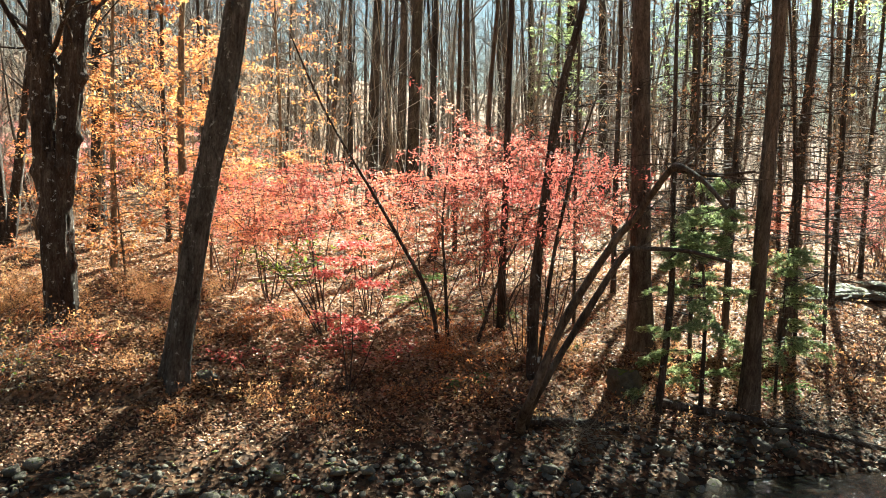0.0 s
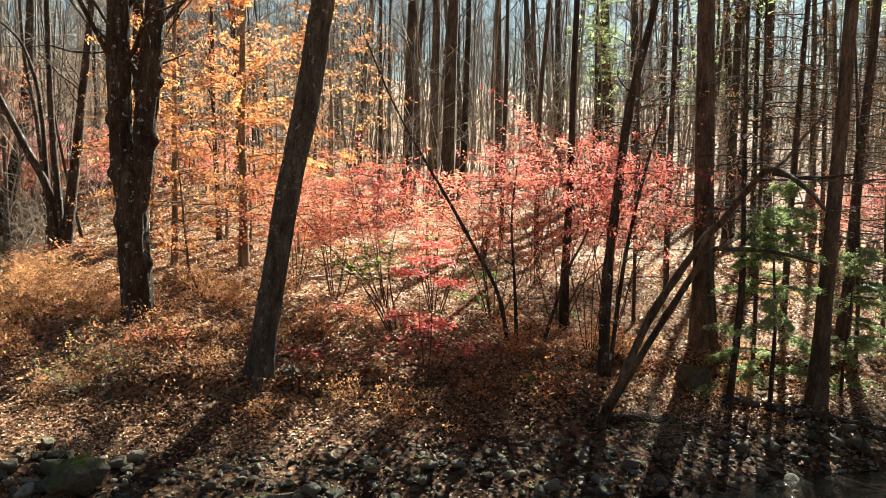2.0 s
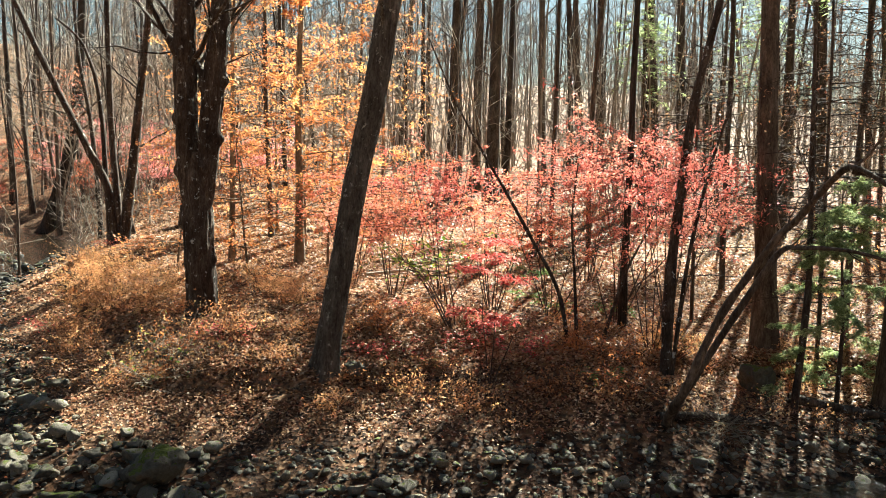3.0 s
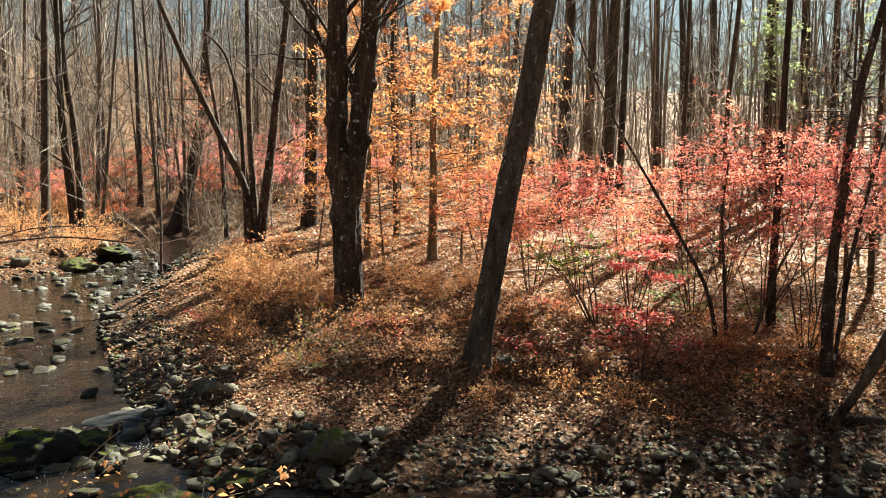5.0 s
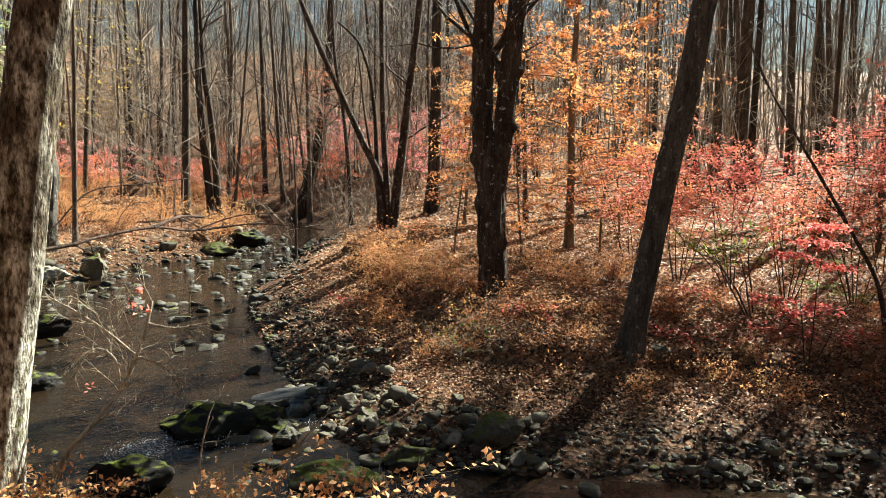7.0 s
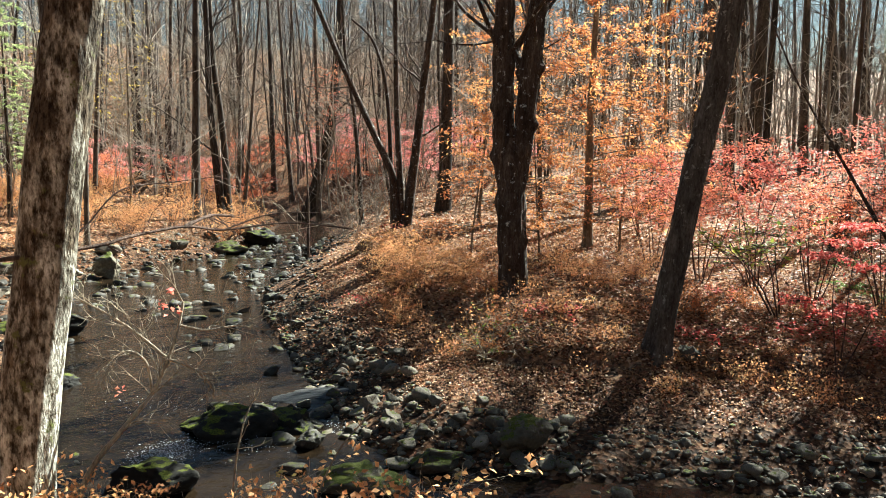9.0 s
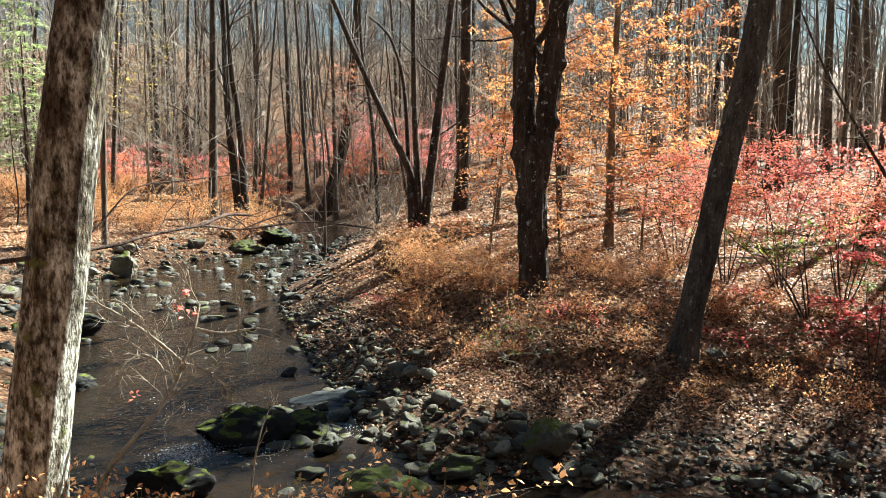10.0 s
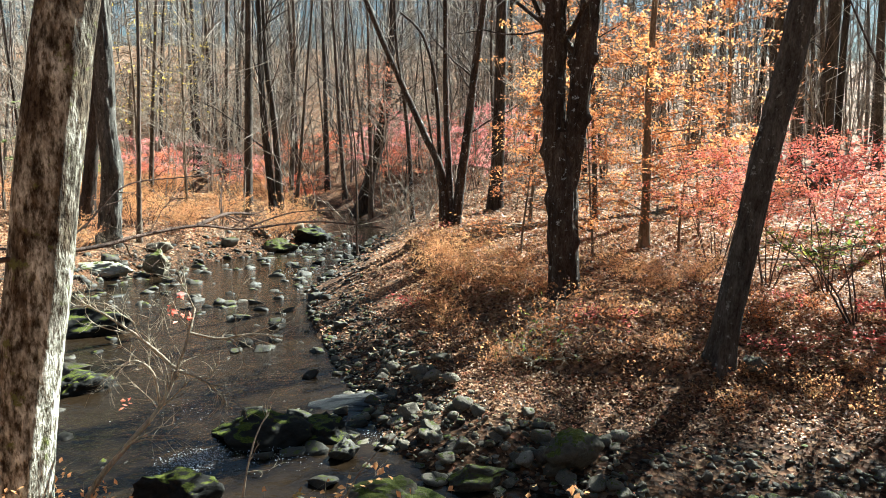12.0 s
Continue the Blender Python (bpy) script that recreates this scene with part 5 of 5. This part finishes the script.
# tall conifers added as shade casters; their dense crowns stand above the view
dead_boughs(0.4, 17.7, 7.4, 7.9, 2.2, 12, 212, "tall conifer added to shade the ground with its dense high crown", dense=170)
dead_boughs(-0.4, 19.8, 9.0, 9.6, 2.6, 12, 218, "tall conifer added to shade the ground with its dense high crown", dense=200)
dead_boughs(5.5, 27.0, 9.0, 9.5, 2.4, 12, 219, "tall conifer added to shade the ground with its dense high crown", dense=150)
hemlock(3.35, 10.9, 3.3, 1.25, 301, "young hemlock with soft green needle sprays", 34000, 0.05)
hemlock(4.6, 11.5, 2.3, 1.0, 302, "low young hemlock with green needle sprays", 13000)
hemlock(2.9, 27, 9.5, 2.0, 303, "pale green conifer behind the red shrubs", 4000, 0.11, 4)
hemlock(10.5, 40, 14, 3.2, 304, "tall pale green conifer in the wood", 5000, 0.14, 4)
hemlock(-30, 21.5, 9, 2.6, 305, "dark green conifer beyond the brook", 7000, 0.14, 2)

# ---------------- green and red undergrowth ----------------
shrub("shrub", "shrub with yellow-green leaves under red ones", "shrub", 310, 1.75, 1.15, 5, 2, 380, 0.09, M_GREEN, M_TWIG_DARK, 0.6, 0.8, 5, leaning(-2.1, 12.0, (0, 0), (1, 1, 1)))
BRAMBLE = [shrub("bramble", "low bramble with small olive and amber leaves", "bramble", 320 + i, 0.42, 0.55, 10, 2, 600, 0.03, (M_AMBER, M_AMBER, M_BEECH)[i], M_TWIG_DARK, 0.3, 0.2, 5,
                 Matrix.Translation((8 + 2 * i, -42, 1.9)), 0.004, 0.6, False, 0.5) for i in range(3)]
rng = np.random.default_rng(330)
for _ in range(52):
    x, y = rng.uniform(-8.5, 3.5), rng.uniform(9.3, 12.6)
    if to_line(np.array([x]), np.array([y]), FAR_SHORE)[0] > 1.7:
        stand(BRAMBLE[rng.integers(3)], x, y, 0.6 + 0.7 * rng.random())
SEEDLING = shrub("seedling", "tiny red-leaved seedling on the leafy slope", "seedling", 340, 0.4, 0.5, 3, 4, 160, 0.07, M_SCARLET, M_TWIG_DARK, 0.75, 0.5, 4, Matrix.Translation((16, -42, 1.9)), 0.004, 0.5, False, 0.15)
for x, y in [(-1.9, 11.2), (-1.2, 11.1), (-3.1, 10.8), (-5.4, 10.8), (-3.0, 12.6), (-9.6, 12.8), (-11.6, 18.2)]:
    stand(SEEDLING, x, y, 0.7 + 0.6 * rng.random())


def fern(x, y, size, seed):
    r = np.random.default_rng(seed)
    t = thing("fern", "small green fern among fallen leaves", "fern", leaning(x, y, (0, 0), (size, size, size)))
    for i in range(9):
        a = i * 0.7 + r.normal(0, 0.15)
        ln = wander(r, (0, 0, 0), (math.cos(a), math.sin(a), 1.1), 0.5, 8, 0.04, -0.2)
        c = np.repeat(ln[1:], 4, axis=0) + r.normal(0, 0.018, (32, 3))
        v, f = leaf_cloud(r, c, 0.08, 0.3, 0, 0.5)
        part("frond", raw_mesh("frond", v, f, M_FERN), t)
    return t


for i, (x, y, s) in enumerate([(0.05, 10.65, 1.0), (-1.0, 14.2, 1.2), (-0.8, 16.0, 1.3), (-0.55, 13.6, 1.0), (0.5, 13.9, 1.1), (1.6, 12.4, 0.9), (4.8, 11.9, 1.2), (3.3, 11.9, 1.0), (-2.4, 10.8, 0.8)]):
    fern(x, y, s, 350 + i)

# brush pile with a few live sprigs, on the bank
shrub("brush", "tangle of pale dead twigs with yellow-green sprigs", "brushwood", 360, 0.75, 1.0, 16, 3, 110, 0.05, M_GREEN, M_TWIG, 0.3, 0.4, 4, leaning(-6.2, 10.0, (0.1, -0.2), (1, 1, 1)), 0.011)
shrub("shrub", "low twiggy shrub with sparse yellow-green leaves", "shrub", 361, 0.7, 0.8, 9, 3, 260, 0.04, M_AMBER, M_TWIG_DARK, 0.3, 0.3, 5, leaning(-6.1, 11.2, (0, 0), (1, 1, 1)), 0.006)
DEAD = shrub("brush", "low tangle of dead brown twigs on the bank", "brushwood", 362, 0.5, 0.9, 14, 4, 0, 0.06, M_GREEN, M_TWIG_DARK, 0.3, 0.4, 4, leaning(-1.6, 10.1, (0, -0.2), (1, 1, 1)), 0.006)
shrub("brush", "low tangle of dead pale twigs by the brook", "brushwood", 363, 0.5, 1.0, 14, 4, 0, 0.06, M_GREEN, M_TWIG, 0.3, 0.4, 4, leaning(1.5, 9.9, (0, -0.3), (1, 1, 1)), 0.006)
shrub("brush", "low tangle of dead pale twigs by the brook", "brushwood", 364, 0.6, 1.1, 14, 4, 0, 0.06, M_GREEN, M_TWIG, 0.3, 0.4, 4, leaning(4.9, 10.9, (0.1, -0.3), (1, 1, 1)), 0.006)

SPRIG = shrub("brush", "low dark tangle of twigs with a few amber leaves", "brushwood", 365, 0.45, 0.7, 11, 3, 130, 0.045, M_AMBER, M_TWIG_DARK, 0.3, 0.25, 4, leaning(-4.6, 9.75, (0, -0.2), (1, 1, 1)), 0.006, split=False)
for x, y, s in [(-6.9, 9.9, 1.0), (-5.3, 9.9, 1.0), (-3.0, 10.1, 0.9), (-2.3, 9.9, 1.1), (-0.6, 10.2, 1.0), (0.3, 10.1, 0.9), (1.0, 9.9, 1.2), (2.4, 10.7, 0.9), (3.0, 10.3, 0.9), (-7.7, 10.7, 1.0), (-1.2, 9.5, 0.8), (1.9, 10.3, 1.0)]:
    stand(SPRIG, x, y, s)
for x, y, s in [(5.8, 12.2, 1.4), (6.8, 13.0, 1.5), (7.8, 13.6, 1.5), (6.2, 14.4, 1.6), (8.8, 15.0, 1.7), (10.2, 15.5, 1.7), (9.4, 17.6, 1.8), (11.5, 17, 1.9), (7.0, 18.2, 1.8), (5.2, 18.6, 1.7), (12.5, 19, 2.0), (5.0, 15.2, 1.4)]:
    stand(DEAD if rng.random() < 0.5 else SPRIG, x, y, s, "tangle of dead brown twigs on the woodland floor", 1.2)


def log(label, pts, r0, r1, mat, seed, twigs=0):
    return stem_tree("log", label, "log", [(pts, r0, r1)], mat, seed, 0.6, twigs, 12)


def on_ground(points, lift):
    return [(x, y, ground_at(x, y) + lift) for x, y in points]


log("dark rotten log lying along the bank", on_ground([(0.7, 9.7), (1.4, 9.9), (2.2, 10.1)], 0.04), 0.065, 0.05, M_BARK_DARK, 371)
log("fallen branch with bare twigs on the bank", on_ground([(2.7, 10.9), (3.6, 10.75), (4.6, 10.5), (5.6, 10.3)], 0.1), 0.07, 0.03, M_BARK_DARK, 372, 9)
log("thin fallen branch lying on the leaves", on_ground([(-4.1, 14.3), (-3.4, 14.7), (-2.7, 15.1)], 0.08), 0.035, 0.015, M_TWIG, 373, 4)
boulder(-20.4, 14.9, 0.22, (1.35, 0.8, 0.55), 0.5, M_STONE_PALE, "pale sunlit boulder on the far bank", 30)
log("short dead branch slanting on the bank", [(-5.9, 10.2, 0.95), (-5.6, 9.95, 0.72), (-5.3, 9.8, 0.62)], 0.025, 0.02, M_TWIG_DARK, 375)

# ---------------- over the brook, near the pale tree ----------------
t = stem_tree("branch", "long bare overhanging branch with a pale broken fork", "branch", [
    ([(-7.18, 2.61, 2.8), (-7.11, 2.98, 2.81), (-6.99, 3.37, 2.84), (-6.95, 3.61, 2.88), (-6.87, 4.1, 2.92), (-6.84, 4.56, 2.86), (-6.62, 5.22, 2.88), (-6.3, 5.81, 2.79)], 0.017, 0.006),
    ([(-6.87, 4.1, 2.92), (-6.88, 4.33, 2.97), (-6.93, 4.53, 2.98), (-6.9, 4.76, 2.96)], 0.016, 0.01),
    ([(-7.1, 3.1, 2.83), (-7.04, 3.3, 2.98), (-6.96, 3.55, 3.22), (-6.84, 3.94, 3.27), (-6.7, 4.35, 3.31)], 0.008, 0.003),
    ([(-6.84, 4.56, 2.86), (-6.67, 4.98, 2.97), (-6.48, 5.52, 2.96)], 0.008, 0.003)], M_TWIG_DARK, 381, 0.5, 6, 7)
t = stem_tree("bare_shrub", "bare forking shrub leaning over the water", "shrub", [
    ([(-7.12, 3.05, 0.62), (-7.06, 3.23, 1.19), (-6.91, 3.45, 1.51), (-6.82, 3.64, 1.72), (-6.76, 3.75, 1.96), (-6.74, 3.85, 2.2), (-6.75, 3.92, 2.36)], 0.022, 0.01),
    ([(-6.82, 3.64, 1.72), (-6.87, 3.64, 1.95), (-7.0, 3.59, 2.03), (-7.14, 3.52, 1.94)], 0.012, 0.006),
    ([(-6.76, 3.75, 1.96), (-7.04, 3.7, 2.16), (-7.26, 3.62, 2.31), (-7.52, 3.61, 2.39)], 0.012, 0.006),
    ([(-6.74, 3.85, 2.2), (-6.61, 4.01, 2.14), (-6.46, 4.2, 2.15), (-6.31, 4.37, 2.09)], 0.011, 0.006),
    ([(-6.76, 3.75, 1.96), (-6.59, 3.87, 1.85), (-6.53, 3.99, 1.67)], 0.011, 0.006),
    ([(-6.75, 3.92, 2.36), (-6.88, 3.93, 2.51), (-7.0, 3.87, 2.43)], 0.004, 0.002)], M_TWIG, 382, 0.45, 13, 6)
r = np.random.default_rng(383)
spots = np.repeat(np.array([(-6.87, 3.86, 2.31), (-6.78, 3.9, 2.3), (-6.84, 3.89, 2.44), (-7.03, 3.54, 1.75), (-6.87, 3.81, 2.37)]), 5, axis=0)
v, f = leaf_cloud(r, spots + r.normal(0, 0.025, spots.shape), 0.05, 0.5, 0.2, 0.3)
part("foliage", raw_mesh("foliage", v, f, M_RED), t, "few bright red leaves at the tips", "stuff")
stem_tree("bare_shrub", "thin pale forked twig rising from the bank", "shrub", [
    ([(-5.95, 3.3, 0.6), (-5.95, 3.44, 1.33), (-5.95, 3.53, 1.6), (-5.94, 3.61, 1.74), (-5.93, 3.68, 1.79)], 0.008, 0.003)], M_TWIG, 384, 0.22, 5, 6)
stem_tree("bare_shrub", "thin pale slanting twig rising from the bank", "shrub", [
    ([(-5.5, 3.3, 0.7), (-5.33, 3.63, 1.38), (-5.24, 3.81, 1.59), (-5.15, 3.97, 1.7)], 0.008, 0.003)], M_TWIG, 385, 0.25, 5, 6)
NEARBUSH = shrub("shrub", "low shrub with small golden-orange leaves on the near bank", "shrub", 390, 0.85, 0.5, 9, 4, 850, 0.036, M_AMBER, M_TWIG, 0.3, 0.3, 6, leaning(-7.0, 2.9, (0, 0), (1, 1, 1)), 0.005, 0.6)
for x, y, s in [(-6.6, 3.0, 1.0), (-5.6, 3.3, 1.35), (-5.1, 3.3, 1.45), (-4.75, 3.5, 1.5), (-6.0, 3.3, 1.05), (-7.25, 3.2, 1.15), (-7.0, 2.6, 1.1)]:
    stand(NEARBUSH, x, y, s)


# ---------------- white water and glints -----
# white flecks for foam at the cascade and for glints painted on the water
def foam_and_glints(x, y, w, d, n, seed):
    r = np.random.default_rng(seed)
    c = np.stack([x + r.normal(0, w, n), y + r.normal(0, d, n), 0.008 + 0.03 * r.random(n) ** 2], 1)
    v, f = leaf_cloud(r, c, 0.016, 0.35, 0, 0.8, 0.3, 0.7)
    return tagged(new("foam_and_glints", raw_mesh("foam_and_glints", v, f, M_FOAM_GLINT)), "small white-water ripples and painted glints where the brook spills over stones", "foam", kind="stuff")


foam_and_glints(-8.95, 6.1, 0.16, 0.24, 1300, 401)
foam_and_glints(-8.3, 6.7, 0.25, 0.2, 200, 402)
foam_and_glints(-10.2, 7.4, 0.4, 0.3, 120, 406)
foam_and_glints(-7.55, 7.75, 0.12, 0.12, 90, 403)
foam_and_glints(-16.5, 18.5, 0.5, 0.3, 160, 404)
foam_and_glints(-18.3, 24.5, 0.4, 0.5, 160, 405)

# ---------------- the far bank of the brook ----------------
rng = np.random.default_rng(501)
for i, (x, y) in enumerate([(-21.5, 16.5), (-22, 19), (-21.5, 21), (-22.5, 23.5), (-23.5, 26), (-21.2, 14.0), (-20, 12.2), (-18, 10.4)]):
    shrub("brush", "tangle of dead twigs on the far bank", "brushwood", 510 + i, 1.0, 1.4, 12, 3, 0, 0.06, M_GREEN, (M_TWIG, M_TWIG_DARK)[i % 2], 0.3, 0.3, 4, leaning(x, y, (0.1, -0.2), (1, 1, 1)), 0.01, split=False)
for x, y, s in [(-21, 15.5, 0.5), (-21.3, 17.8, 0.6), (-20.9, 20.6, 0.55), (-21.6, 23.2, 0.6), (-18.6, 11.6, 0.6), (-16.2, 10.3, 0.5), (-13.2, 8.0, 0.5), (-20.6, 13.6, 0.6), (-22.4, 26.6, 0.7), (-19.2, 12.5, 0.45)]:
    lay_stone(x, y, s * 1.3, STONES, "rock", "grey mossy rock on the far bank", "rocks on the far bank", category="rock")
for x, y, s in [(-22, 15.2, 1.1), (-23.2, 17, 1.2), (-22.8, 20.2, 1.2), (-24, 22, 1.3), (-24.2, 24.5, 1.3), (-25, 28, 1.5), (-26, 31, 1.5), (-23.6, 28.8, 1.3)]:
    stand(AMBER_FAR, x, y, s, "clump of amber undergrowth beyond the brook")
